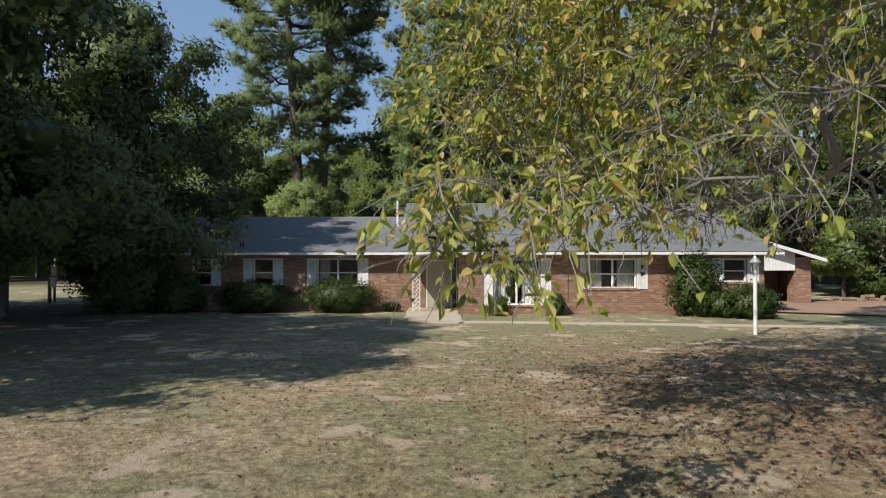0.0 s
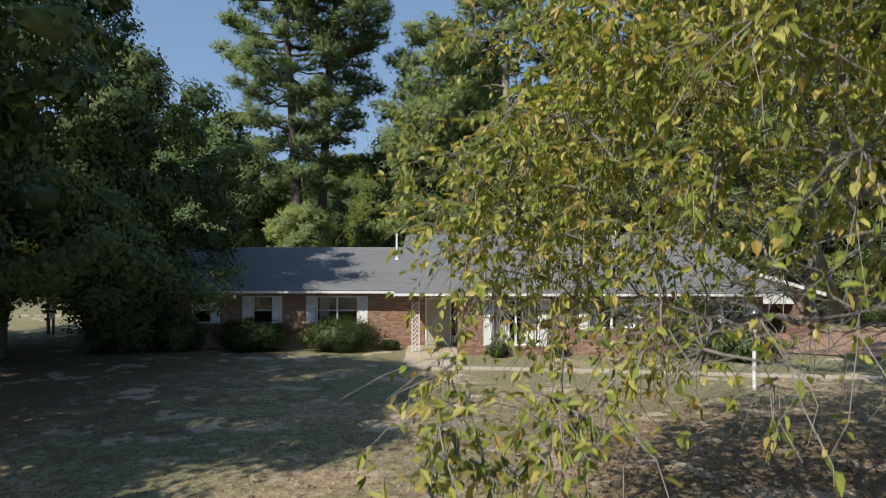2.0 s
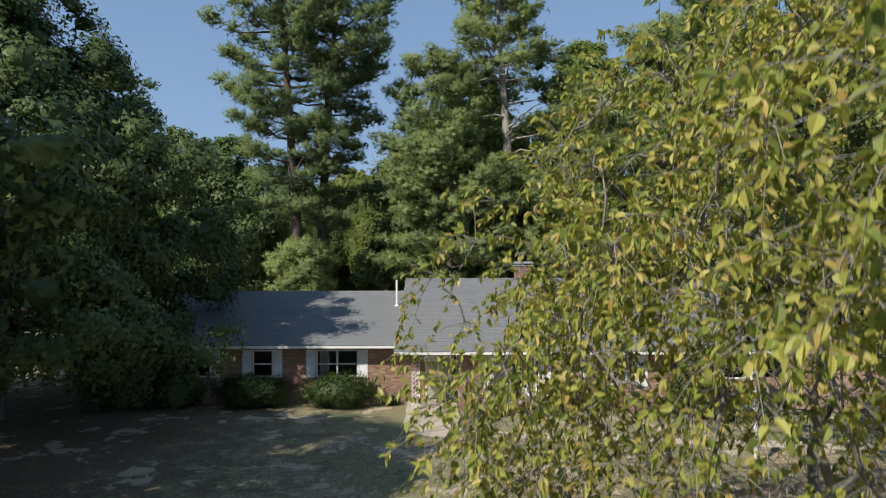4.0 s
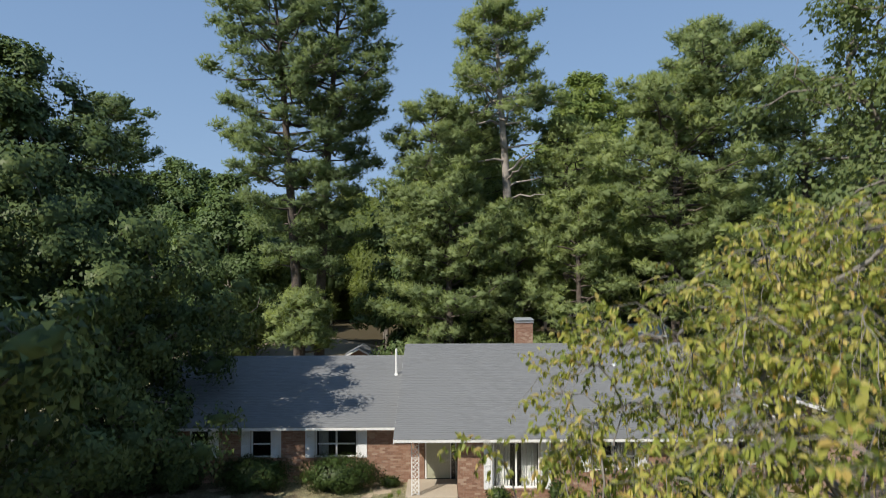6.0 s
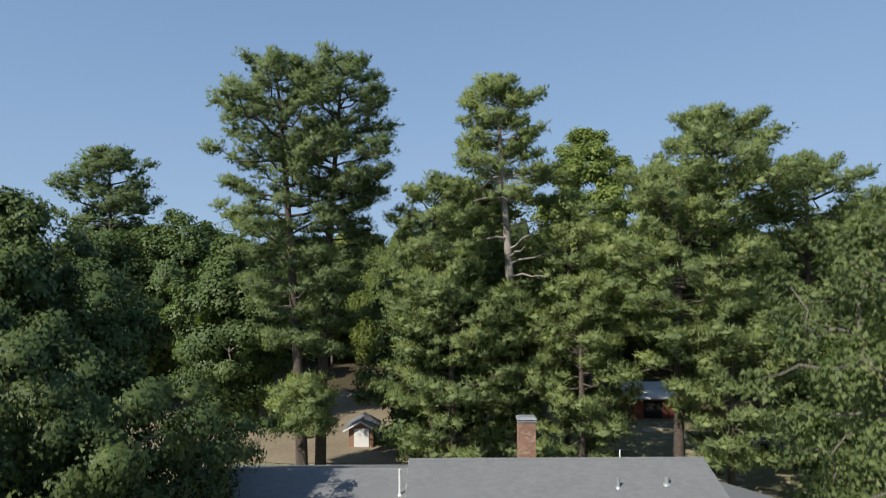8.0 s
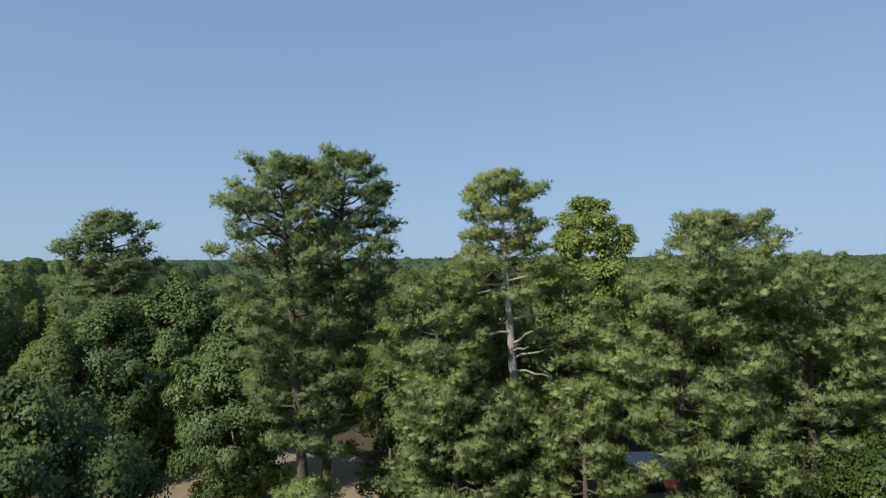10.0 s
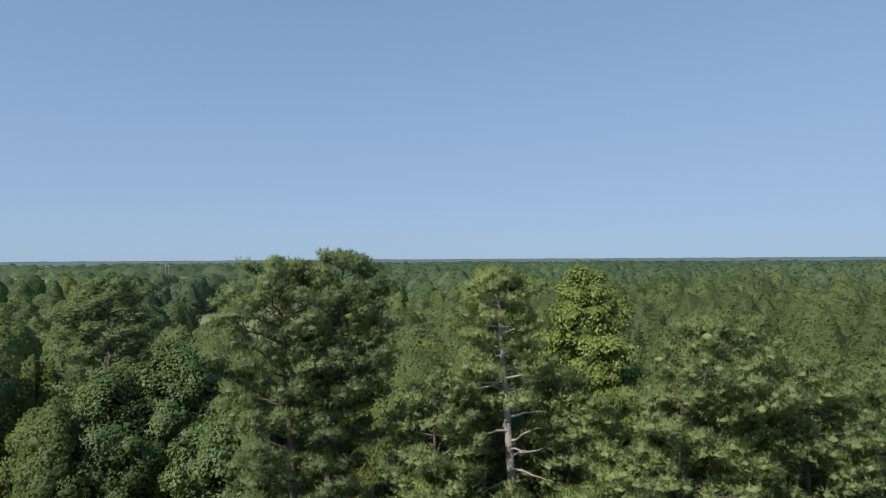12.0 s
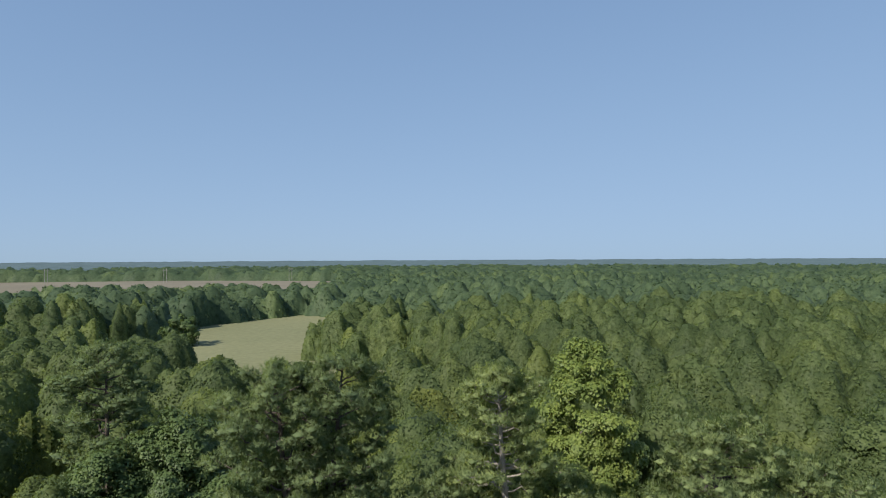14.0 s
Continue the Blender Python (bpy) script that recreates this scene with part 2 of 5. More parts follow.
M_TANFIELD = surface("dry_field", (0.155, 0.135, 0.092), (0.205, 0.18, 0.125), 0.01, 0.2, 0.95, 0.3, 0.3)
M_STRAW = surface("pine_straw_ground", (0.18, 0.145, 0.095), (0.27, 0.22, 0.15), 0.3, 6.0, 0.95, 0.5, 0.03)
M_DIRT = surface("reddish_dirt", (0.24, 0.145, 0.10), (0.36, 0.24, 0.17), 0.5, 12.0, 0.95, 0.5, 0.03)


# ---- mesh helpers ----
RNG = np.random.default_rng(7)


class Geo:
    """Collects vertices and faces, then becomes one mesh."""

    def __init__(self):
        self.v, self.f, self.t, self.nr, self.n = [], [], [], [], 0

    def add(self, v, *faces, tint=None, nrm=None):
        v = np.asarray(v, dtype=np.float64).reshape(-1, 3)
        for f in faces:
            self.f.append(np.asarray(f, dtype=np.int64) + self.n)
        self.v.append(v)
        self.t.append(np.full(len(v), 0.45 if tint is None else tint))
        if nrm is not None:
            self.nr.append(nrm)
        self.n += len(v)

    def mesh(self, name, material=None, smooth=False):
        me = bpy.data.meshes.new(name)
        if not self.v:
            return me
        v = np.concatenate(self.v)
        me.vertices.add(len(v))
        me.vertices.foreach_set("co", v.astype(np.float32).ravel())
        loops = np.concatenate([f.ravel() for f in self.f])
        sizes = np.concatenate([np.full(len(f), f.shape[1]) for f in self.f])
        me.loops.add(len(loops))
        me.loops.foreach_set("vertex_index", loops.astype(np.int32))
        me.polygons.add(len(sizes))
        me.polygons.foreach_set("loop_start", np.concatenate([[0], np.cumsum(sizes)[:-1]]).astype(np.int32))
        me.polygons.foreach_set("use_smooth", np.full(len(sizes), bool(smooth or self.nr)))
        a = me.attributes.new("tint", "FLOAT", "POINT")
        a.data.foreach_set("value", np.concatenate(self.t).astype(np.float32))
        me.update(calc_edges=True)
        if material:
            me.materials.append(material)
        if self.nr:
            me.normals_split_custom_set_from_vertices(np.concatenate(self.nr).astype(np.float32))
        return me


BOX = np.array([[0, 3, 2, 1], [4, 5, 6, 7], [0, 1, 5, 4], [1, 2, 6, 5], [2, 3, 7, 6], [3, 0, 4, 7]])


def box_v(x0, x1, y0, y1, z0, z1):
    return np.array([[x0, y0, z0], [x1, y0, z0], [x1, y1, z0], [x0, y1, z0], [x0, y0, z1], [x1, y0, z1], [x1, y1, z1], [x0, y1, z1]], dtype=float)


def part(name, geo, material, parent, label="", smooth=False):
    data = geo.mesh(name, material, smooth) if isinstance(geo, Geo) else geo
    ob = new(name, data)
    ob.parent = parent
    return tagged(ob, label)


def box_mesh(name, material, x0, x1, y0, y1, z0, z1, bevel=0.006):
    bm = bmesh.new()
    vs = [bm.verts.new(p) for p in box_v(x0, x1, y0, y1, z0, z1)]
    for f in BOX:
        bm.faces.new([vs[i] for i in f])
    if bevel:
        bmesh.ops.bevel(bm, geom=bm.edges[:], offset=bevel, segments=2, affect="EDGES")
    me = bpy.data.meshes.new(name)
    bm.to_mesh(me)
    bm.free()
    me.materials.append(material)
    return me


def unit(a):
    return a / np.maximum(np.linalg.norm(a, axis=-1, keepdims=True), 1e-9)


def tube(geo, path, radii, sides=6):
    p = np.asarray(path, dtype=float)
    k = len(p)
    d = unit(np.gradient(p, axis=0))
    ref = np.where(np.abs(d[:, 2:3]) > 0.9, np.array([[1.0, 0, 0]]), np.array([[0, 0, 1.0]]))
    a = unit(np.cross(d, ref))
    b = np.cross(d, a)
    ang = np.linspace(0, 2 * np.pi, sides, endpoint=False)
    ring = a[:, None] * np.cos(ang)[None, :, None] + b[:, None] * np.sin(ang)[None, :, None]
    v = p[:, None] + ring * np.asarray(radii, dtype=float)[:, None, None]
    i, j = np.meshgrid(np.arange(k - 1), np.arange(sides), indexing="ij")
    i, j = i.ravel(), j.ravel()
    q = np.stack([i * sides + j, i * sides + (j + 1) % sides, (i + 1) * sides + (j + 1) % sides, (i + 1) * sides + j], 1)
    geo.add(v.reshape(-1, 3), q)


def leaf_fan(geo, P, length, width, rng, up=0.6, out=None, droop=0.0, full=False, tint=None, fold=0.25, along=None, round_off=None):
    """Blades at the points P. full: six-cornered leaves folded on the midrib, otherwise lozenges."""
    P = np.asarray(P, dtype=float)
    n = len(P)
    nor = rng.normal(size=(n, 3)) * 0.6
    nor[:, 2] += up
    if out is not None:
        nor += out
    nor = unit(nor)
    face = np.array([[0, 0, 1.0]]) if round_off is None else round_off
    nor = np.where(np.sum(nor * face, 1, keepdims=True) < 0, -nor, nor)
    soft = None if round_off is None else unit(nor * 0.3 + round_off)
    ax = rng.normal(size=(n, 3))
    if along is not None:
        ax = ax * 0.5 + along
    ax[:, 2] -= droop
    ax = unit(ax - nor * np.sum(ax * nor, 1, keepdims=True))
    sd = np.cross(nor, ax)
    L = (length * rng.uniform(0.65, 1.2, n))[:, None]
    W = (width * rng.uniform(0.7, 1.2, n))[:, None]
    lift = nor * W * fold
    if full:
        tip = P + ax * L - nor * L * 0.12
        v = np.stack([P, P + ax * L * 0.28 + sd * W * 0.5 + lift, P + ax * L * 0.65 + sd * W * 0.42 + lift * 0.6, tip,
                      P + ax * L * 0.65 - sd * W * 0.42 + lift * 0.6, P + ax * L * 0.28 - sd * W * 0.5 + lift], 1)
        b = np.arange(n)[:, None] * 6
        geo.add(v.reshape(-1, 3), np.concatenate([b + np.array([[0, 3, 2, 1]]), b + np.array([[0, 5, 4, 3]])]), tint=tint, nrm=None if soft is None else np.repeat(soft, 6, 0))
    else:
        v = np.stack([P, P + ax * L * 0.45 + sd * W * 0.5 + lift, P + ax * L, P + ax * L * 0.45 - sd * W * 0.5 + lift], 1)
        geo.add(v.reshape(-1, 3), np.arange(n)[:, None] * 4 + np.array([[0, 3, 2, 1]]), tint=tint, nrm=None if soft is None else np.repeat(soft, 4, 0))


def leaf_points(geo, P, size, rng, soft, tint=None):
    """Small three-cornered leaf sprays for trees far off, that face the way the crown does."""
    n = len(P)
    nor = unit(rng.normal(size=(n, 3)) * 0.4 + soft)
    nor = np.where(np.sum(nor * soft, 1, keepdims=True) < 0, -nor, nor)
    ax = rng.normal(size=(n, 3))
    ax = unit(ax - nor * np.sum(ax * nor, 1, keepdims=True))
    sd = np.cross(nor, ax)
    s = (size * rng.uniform(0.65, 1.3, n))[:, None]
    v = np.stack([P - ax * s * 0.4 - sd * s * 0.42, P - ax * s * 0.4 + sd * s * 0.42, P + ax * s * 0.62], 1)
    nr = unit(nor * 0.3 + soft)
    geo.add(v.reshape(-1, 3), np.arange(n)[:, None] * 3 + np.array([[0, 2, 1]]), tint=tint if tint is None or np.ndim(tint) == 0 else np.repeat(tint, 3), nrm=np.repeat(nr, 3, 0))


PHI = (1 + 5 ** 0.5) / 2
ICO = unit(np.array([(-1, PHI, 0), (1, PHI, 0), (-1, -PHI, 0), (1, -PHI, 0), (0, -1, PHI), (0, 1, PHI), (0, -1, -PHI), (0, 1, -PHI), (PHI, 0, -1), (PHI, 0, 1), (-PHI, 0, -1), (-PHI, 0, 1)], dtype=float))
ICO_F = np.array([(0, 11, 5), (0, 5, 1), (0, 1, 7), (0, 7, 10), (0, 10, 11), (1, 5, 9), (5, 11, 4), (11, 10, 2), (10, 7, 6), (7, 1, 8), (3, 9, 4), (3, 4, 2), (3, 2, 6), (3, 6, 8), (3, 8, 9), (4, 9, 5), (2, 4, 11), (6, 2, 10), (8, 6, 7), (9, 8, 1)])


OCT = np.array([(1, 0, 0), (0, 1, 0), (-1, 0, 0), (0, -1, 0), (0, 0, 1), (0, 0, -1)], dtype=float)
OCT_F = np.array([(0, 1, 4), (1, 2, 4), (2, 3, 4), (3, 0, 4), (1, 0, 5), (2, 1, 5), (3, 2, 5), (0, 3, 5)])


def spray_cores(geo, C, R, rng, mid=None, tint=None, flat=0.75, coarse=False):
    """The close-packed leaves inside each spray, as small uneven lumps under the loose leaves."""
    n = len(C)
    U, F = (OCT, OCT_F) if coarse else (ICO, ICO_F)
    j = rng.uniform(0.65, 1.2, (n, len(U), 1))
    v = C[:, None] + U[None] * j * np.asarray(R).reshape(-1, 1, 1) * np.array([1, 1, flat])
    nr = U[None] + (0 if mid is None else unit(C - mid)[:, None] * 0.6) + np.array([0, 0, 0.2])
    f = (np.arange(n)[:, None, None] * len(U) + F[None]).reshape(-1, 3)
    geo.add(v.reshape(-1, 3), f, tint=tint, nrm=unit(nr).reshape(-1, 3))


def needles(geo, centres, dirs, round_off, rng, count=9, length=0.23, width=0.04, tint=None):
    """Tufts of needles that spray out round a shoot, soft to the light like the clump they sit on."""
    c = np.repeat(centres, count, 0)
    way = np.repeat(dirs, count, 0)
    d = unit(way * 0.7 + rng.normal(size=c.shape) * 0.6)
    base = c + way * rng.uniform(-0.12, 0.06, (len(c), 1))
    s = unit(np.cross(d, rng.normal(size=d.shape))) * width * 0.5
    soft = unit(d * 0.45 + np.repeat(round_off, count, 0))
    s = np.where(np.sum(np.cross(s, d) * soft, 1, keepdims=True) < 0, -s, s)
    tip = base + d * (length * rng.uniform(0.6, 1.2, len(c)))[:, None]
    v = np.stack([base - s, base + s, tip], 1)
    geo.add(v.reshape(-1, 3), np.arange(len(c))[:, None] * 3 + np.array([[0, 1, 2]]), tint=tint if tint is None or np.ndim(tint) == 0 else np.repeat(tint, 3 * count), nrm=np.repeat(soft, 3, 0))


def branching(start, targets, rng, trunk_top, r_tip=0.012, r_max=0.3, lift=0.12, sides=6, power=0.46):
    """Limbs that grow out to the targets, each from the nearest limb, thick by what they carry. Returns the mesh parts."""
    k = 9
    wob = np.cumsum(rng.normal(size=(k, 2)) * 0.10, 0)
    pts = [np.array([start[0] + wob[i, 0] * (i > 1), start[1] + wob[i, 1] * (i > 1), start[2] + (trunk_top - start[2]) * i / (k - 1)]) for i in range(k)]
    parent = [-1] + list(range(k - 1))
    base = np.array(pts[0])
    order = np.argsort(np.linalg.norm((targets - np.array([base[0], base[1], trunk_top * 0.5])), axis=1))
    arr = np.zeros((k + len(targets) * 3, 3))
    arr[:k] = pts
    n = k
    first = np.array([start[0], start[1]])
    for ti in order:
        t = targets[ti]
        q = arr[1:n]
        dv = t - q
        cost = np.linalg.norm(dv, axis=1) + 0.35 * np.maximum(0, -dv[:, 2]) + 0.35 * np.maximum(0, np.linalg.norm(q[:, :2] - first, axis=1) - np.linalg.norm(t[:2] - first))
        j = int(np.argmin(cost)) + 1
        a = arr[j]
        d = np.linalg.norm(t - a)
        prev = j
        for s in (0.35, 0.7, 1.0):
            p = a + (t - a) * s + (rng.normal(size=3) * 0.06 * d if s < 1 else 0)
            p[2] += lift * d * math.sin(math.pi * s)
            arr[n] = p
            parent.append(prev)
            prev = n
            n += 1
    load = np.ones(n)
    for i in range(n - 1, 0, -1):
        load[parent[i]] += load[i]
    rad = np.clip(r_tip * load ** power, r_tip, r_max)
    geo = Geo()
    kids = [[] for _ in range(n)]
    for i in range(1, n):
        kids[parent[i]].append(i)
    stack = [(0, None)]
    while stack:
        i, came = stack.pop()
        chain = [i] if came is None else [came, i]
        while kids[i]:
            big = max(kids[i], key=lambda c: load[c])
            for c in kids[i]:
                if c != big:
                    stack.append((c, i))
            chain.append(big)
            i = big
        if len(chain) > 1:
            r = rad[chain].copy()
            if came is not None:
                r[0] = r[1]
            r[-1] *= 0.5
            tube(geo, arr[chain], r, sides if r[0] > 0.04 else 4)
    return geo


def crown_targets(n, centre_xy, profile, rng, inner=0.35, lumpy=1.0):
    """Points in a crown whose radius at each height profile gives, [(z, r), ...], denser towards its skin."""
    z0, z1 = profile[0][0], profile[-1][0]
    zs, rs = np.array([p[0] for p in profile]), np.array([p[1] for p in profile])
    out = []
    rmax = rs.max()
    while len(out) < n:
        z = rng.uniform(z0, z1)
        r = np.interp(z, zs, rs)
        if rng.random() > (r / rmax) ** 1.3 + 0.04:
            continue
        a = rng.uniform(0, 2 * np.pi)
        bumpy = 1 + lumpy * (0.16 * math.sin(3 * a + z * 0.9) + 0.10 * math.sin(5 * a - z * 1.7))
        rr = r * bumpy * (inner + (1 - inner) * math.sqrt(rng.random()))
        out.append((centre_xy[0] + rr * math.cos(a), centre_xy[1] + rr * math.sin(a), z))
    return np.array(out)


def broadleaf(name, label, x, y, profile, rng, n_targets, per, spread, leaf, material, bark, trunk_r=0.3, tint=None, group="", droop=0.25, core=0.0):
    """A broad-leaved tree: a tapered trunk with limbs, and a crown of many leafy sprays that billow round the limbs' ends."""
    T = crown_targets(n_targets, (0, 0), profile, rng, 0.3, 1.5)
    root = new(name)
    root.location = (x, y, 0)
    tagged(root, label, "tree", group)
    part("trunk", branching((0, 0, -0.1), T, rng, profile[-1][0] * 0.62, r_max=trunk_r), bark, root, smooth=True)
    g = Geo()
    mid = np.array([0, 0, profile[-1][0] * 0.45])
    big = spread * rng.uniform(0.6, 1.25, len(T))
    out = unit((T - mid) * np.array([1, 1, 0.8]))
    c = np.repeat(T, per, 0)
    d = unit(rng.normal(size=c.shape) + np.repeat(out, per, 0) * 0.5 + np.array([[0, 0, 0.35]]))
    P = c + d * (np.repeat(big, per) * rng.uniform(0.35, 1.08, len(c)) ** 0.7)[:, None] * np.array([1, 1, 0.72])
    P[:, 2] -= droop * spread * rng.random(len(c)) ** 2
    soft = unit(d * 0.75 + np.repeat(out, per, 0) * 0.55 + np.array([[0, 0, 0.2]]))
    if core:
        spray_cores(g, T, big * core, rng, mid, tint)
    hue = None if tint is None else np.clip(np.repeat(tint + rng.normal(size=len(T)) * 0.10, per), 0, 1)
    leaf_points(g, P, leaf, rng, soft, hue)
    part("crown", g, material, root)
    return root


def pine(name, label, x, y, h, crown_base, profile, rng, limbs, tufts, trunk_r=0.32, tint=0.4, lean=(0, 0), length=0.30, width=0.046, count=8, group="", sag=0.1, size=1.3):
    """A tall pine: a bare lower trunk and tiers of limbs, each with clumps of tufted needles out along it. profile: (share of the crown's height, reach)."""
    root = new(name)
    root.location = (x, y, 0)
    tagged(root, label, "tree", group)
    tg, cg = Geo(), Geo()
    k = 12
    s = np.linspace(0, 1, k)
    wob = np.cumsum(rng.normal(size=(k, 2)) * 0.05, 0)
    tp = np.stack([lean[0] * s ** 1.5 + wob[:, 0] * s, lean[1] * s ** 1.5 + wob[:, 1] * s, h * 0.985 * s - 0.1], 1)
    tube(tg, tp, trunk_r * (1 - s) ** 0.7 + 0.03, 9)
    hs, rs = np.array([p[0] for p in profile]), np.array([p[1] for p in profile])
    H, R = [], []
    u = np.linspace(0, 1, 6)
    for i in range(limbs):
        f = ((i + rng.random()) / limbs) ** 0.85
        z = crown_base + (h - crown_base) * 0.96 * f
        reach = np.interp(f, hs, rs) * rng.uniform(0.55, 1.12)
        a = i * 2.39996 + rng.normal() * 0.4
        o = np.array([np.interp(z, tp[:, 2], tp[:, 0]), np.interp(z, tp[:, 2], tp[:, 1]), z])
        d = np.array([math.cos(a), math.sin(a), 0])
        rise = min(-sag + 0.5 * f + rng.normal() * 0.12, (h - 0.4 - z) / max(reach, 0.3) - 0.14)
        bp = o + d * (reach * u)[:, None] + np.array([0, 0, 1.0]) * (reach * (rise * u + 0.14 * u ** 2.2))[:, None]
        bp[1:-1] += rng.normal(size=(4, 3)) * 0.045 * reach
        tube(tg, bp, np.linspace(0.03 + 0.016 * reach, 0.012, 6), 5)
        side = np.array([-d[1], d[0], 0])
        many = 2 + int(reach * 1.35)
        for j in range(many):
            w = 1.0 - 0.7 * (j / max(many, 2)) * rng.uniform(0.8, 1.1)
            at = np.array([np.interp(w, u, bp[:, c]) for c in range(3)])
            off = 0.0 if j == 0 else (1 if j % 2 else -1) * rng.uniform(0.10, 0.34) * reach * (1.5 - w)
            heart = at + side * off + d * abs(off) * 0.3 + np.array([0, 0, rng.uniform(0.0, 0.22)])
            H.append(heart)
            R.append(size * rng.uniform(0.42, 0.74) * (0.8 + 0.05 * min(reach, 5)))
            tube(tg, [at, (at + heart) / 2 + (0, 0, -0.04), heart], [0.024, 0.018, 0.012], 3)
    for _ in range(4):
        H.append(tp[-1] + rng.normal(size=3) * np.array([0.3, 0.3, 0.25]) * size)
        R.append(0.5 * size)
    H, R = np.array(H), np.array(R)
    c, r = np.repeat(H, tufts, 0), np.repeat(R, tufts)[:, None]
    way = unit(rng.normal(size=c.shape) + np.array([[0, 0, 0.4]]))
    P = c + way * r * np.array([1, 1, 0.62]) * rng.uniform(0.45, 1.05, (len(c), 1))
    axis = np.stack([np.interp(P[:, 2], tp[:, 2], tp[:, 0]), np.interp(P[:, 2], tp[:, 2], tp[:, 1]), P[:, 2] - 1.0], 1)
    soft = unit(way * 0.8 + unit(P - axis) * 0.45 + np.array([[0, 0, 0.2]]))
    hue = np.clip(np.repeat(tint + rng.normal(size=len(H)) * 0.09, tufts), 0, 1)
    spray_cores(cg, H, R * 0.5, rng, np.array([0, 0, crown_base]), tint, 0.55, True)
    needles(cg, P, unit(way * 0.7 + np.array([[0, 0, 0.4]]) + rng.normal(size=P.shape) * 0.2), soft, rng, count, length, width, hue)
    part("trunk", tg, M_PINEBARK, root, smooth=True)
    part("crown", cg, M_NEEDLE, root)
    return root


# ---- ground: one sheet to the horizon ----
def ground_sheet():
    g = Geo()
    rad = np.concatenate([[0.0], np.geomspace(1.5, 4950, 70)])
    cols = 120
    ang = np.linspace(0, 2 * np.pi, cols, endpoint=False)
    v = [(0, 0, 0)]
    for r in rad[1:]:
        for a in ang:
            x, y = r * math.cos(a), r * math.sin(a)
            z = 0.02 * noise.noise((x * 0.12, y * 0.12, 0.3)) if r < 60 else 0.0
            v.append((x, y, z))
    i, j = np.meshgrid(np.arange(len(rad) - 2), np.arange(cols), indexing="ij")
    i, j = i.ravel(), j.ravel()
    q = 1 + np.stack([i * cols + j, (i + 1) * cols + j, (i + 1) * cols + (j + 1) % cols, i * cols + (j + 1) % cols], 1)
    t = np.stack([np.zeros(cols, dtype=int), 1 + np.arange(cols), 1 + (np.arange(cols) + 1) % cols], 1)
    g.add(v, q, t)
    return new("ground", g.mesh("ground", M_LAWN, True))


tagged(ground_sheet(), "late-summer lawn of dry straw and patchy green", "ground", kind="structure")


def flat_patch(name, outline, z, material, label, category, wobble=0.0, thick=0.0):
    bm = bmesh.new()
    n = len(outline)
    wave = 0.4 if wobble < 1 else 0.3 / wobble
    ring = []
    for i in range(n):
        a, b = Vector(outline[i]), Vector(outline[(i + 1) % n])
        steps = max(1, int((b - a).length / max(1.2, wobble * 1.6))) if wobble else 1
        for s in range(steps):
            p = a.lerp(b, s / steps)
            w = noise.noise_vector((p.x * wave, p.y * wave, 1.7)) * wobble
            ring.append(bm.verts.new((p.x + w.x, p.y + w.y, z)))
    f = bm.faces.new(ring)
    if thick:
        r = bmesh.ops.extrude_face_region(bm, geom=[f])
        for e in r["geom"]:
            if isinstance(e, bmesh.types.BMVert):
                e.co.z -= thick
    bmesh.ops.recalc_face_normals(bm, faces=bm.faces)
    bmesh.ops.triangulate(bm, faces=[f for f in bm.faces if len(f.verts) > 4])
    me = bpy.data.meshes.new(name)
    bm.to_mesh(me)
    bm.free()
    me.materials.append(material)
    return tagged(new(name, me), label, category, kind="structure")


def curve_band(points, width):
    p = np.array(points, dtype=float)
    u = np.linspace(0, len(p) - 1, 40)
    c = np.stack([np.interp(u, np.arange(len(p)), p[:, k]) for k in range(2)], 1)
    for _ in range(6):
        c[1:-1] = (c[:-2] + c[1:-1] * 2 + c[2:]) / 4
    t = unit(np.gradient(c, axis=0))
    nrm = np.stack([-t[:, 1], t[:, 0]], 1)
    return [tuple(q) for q in c + nrm * width / 2] + [tuple(q) for q in (c - nrm * width / 2)[::-1]]


flat_patch("walkway", curve_band([(0.7, 20.6), (3.0, 20.4), (6.0, 20.0), (10.0, 19.4), (14.0, 18.9), (20.0, 18.4)], 0.55), 0.03, M_CONCRETE, "narrow pale concrete path across the lawn", "path", thick=0.2)
flat_patch("entry_pad", [(-1.35, 23.3), (-1.4, 21.9), (-1.1, 20.9), (-0.4, 20.3), (0.5, 20.15), (0.7, 20.6), (0.66, 21.6), (0.62, 23.3)], 0.04, M_CONCRETE, "pale concrete pad before the porch", "path", thick=0.2)
flat_patch("driveway", [(12.6, 24.0), (15.5, 22.6), (24, 22.2), (40, 23.0), (40, 30), (18, 31.5), (12.9, 31.5)], 0.06, M_DIRT, "bare reddish dirt driveway beside the carport", "driveway", wobble=0.8)
flat_patch("back_clearing", [(-31, 47), (-12, 44), (-3, 44), (-4, 55), (-8, 66), (-18, 74), (-32, 72)], 0.06, M_STRAW, "brown pine-straw clearing behind the house", "ground", wobble=2.0)
flat_patch("hay_field", [(-34, 112), (-8, 112), (-5, 150), (-9, 196), (-36, 205), (-50, 230), (-42, 262), (-46, 300), (-58, 372), (-88, 396), (-128, 330), (-125, 270), (-150, 240), (-112, 205), (-84, 172), (-56, 140)], 0.15, M_FIELD, "pale green mown hay field among woods", "field", wobble=2.0)
flat_patch("dry_field", [(-235, 325), (-215, 400), (-180, 485), (-84, 500), (-165, 990), (-420, 1050), (-740, 1000)], 0.25, M_TANFIELD, "tan harvested field far beyond the woods", "field", wobble=8.0)

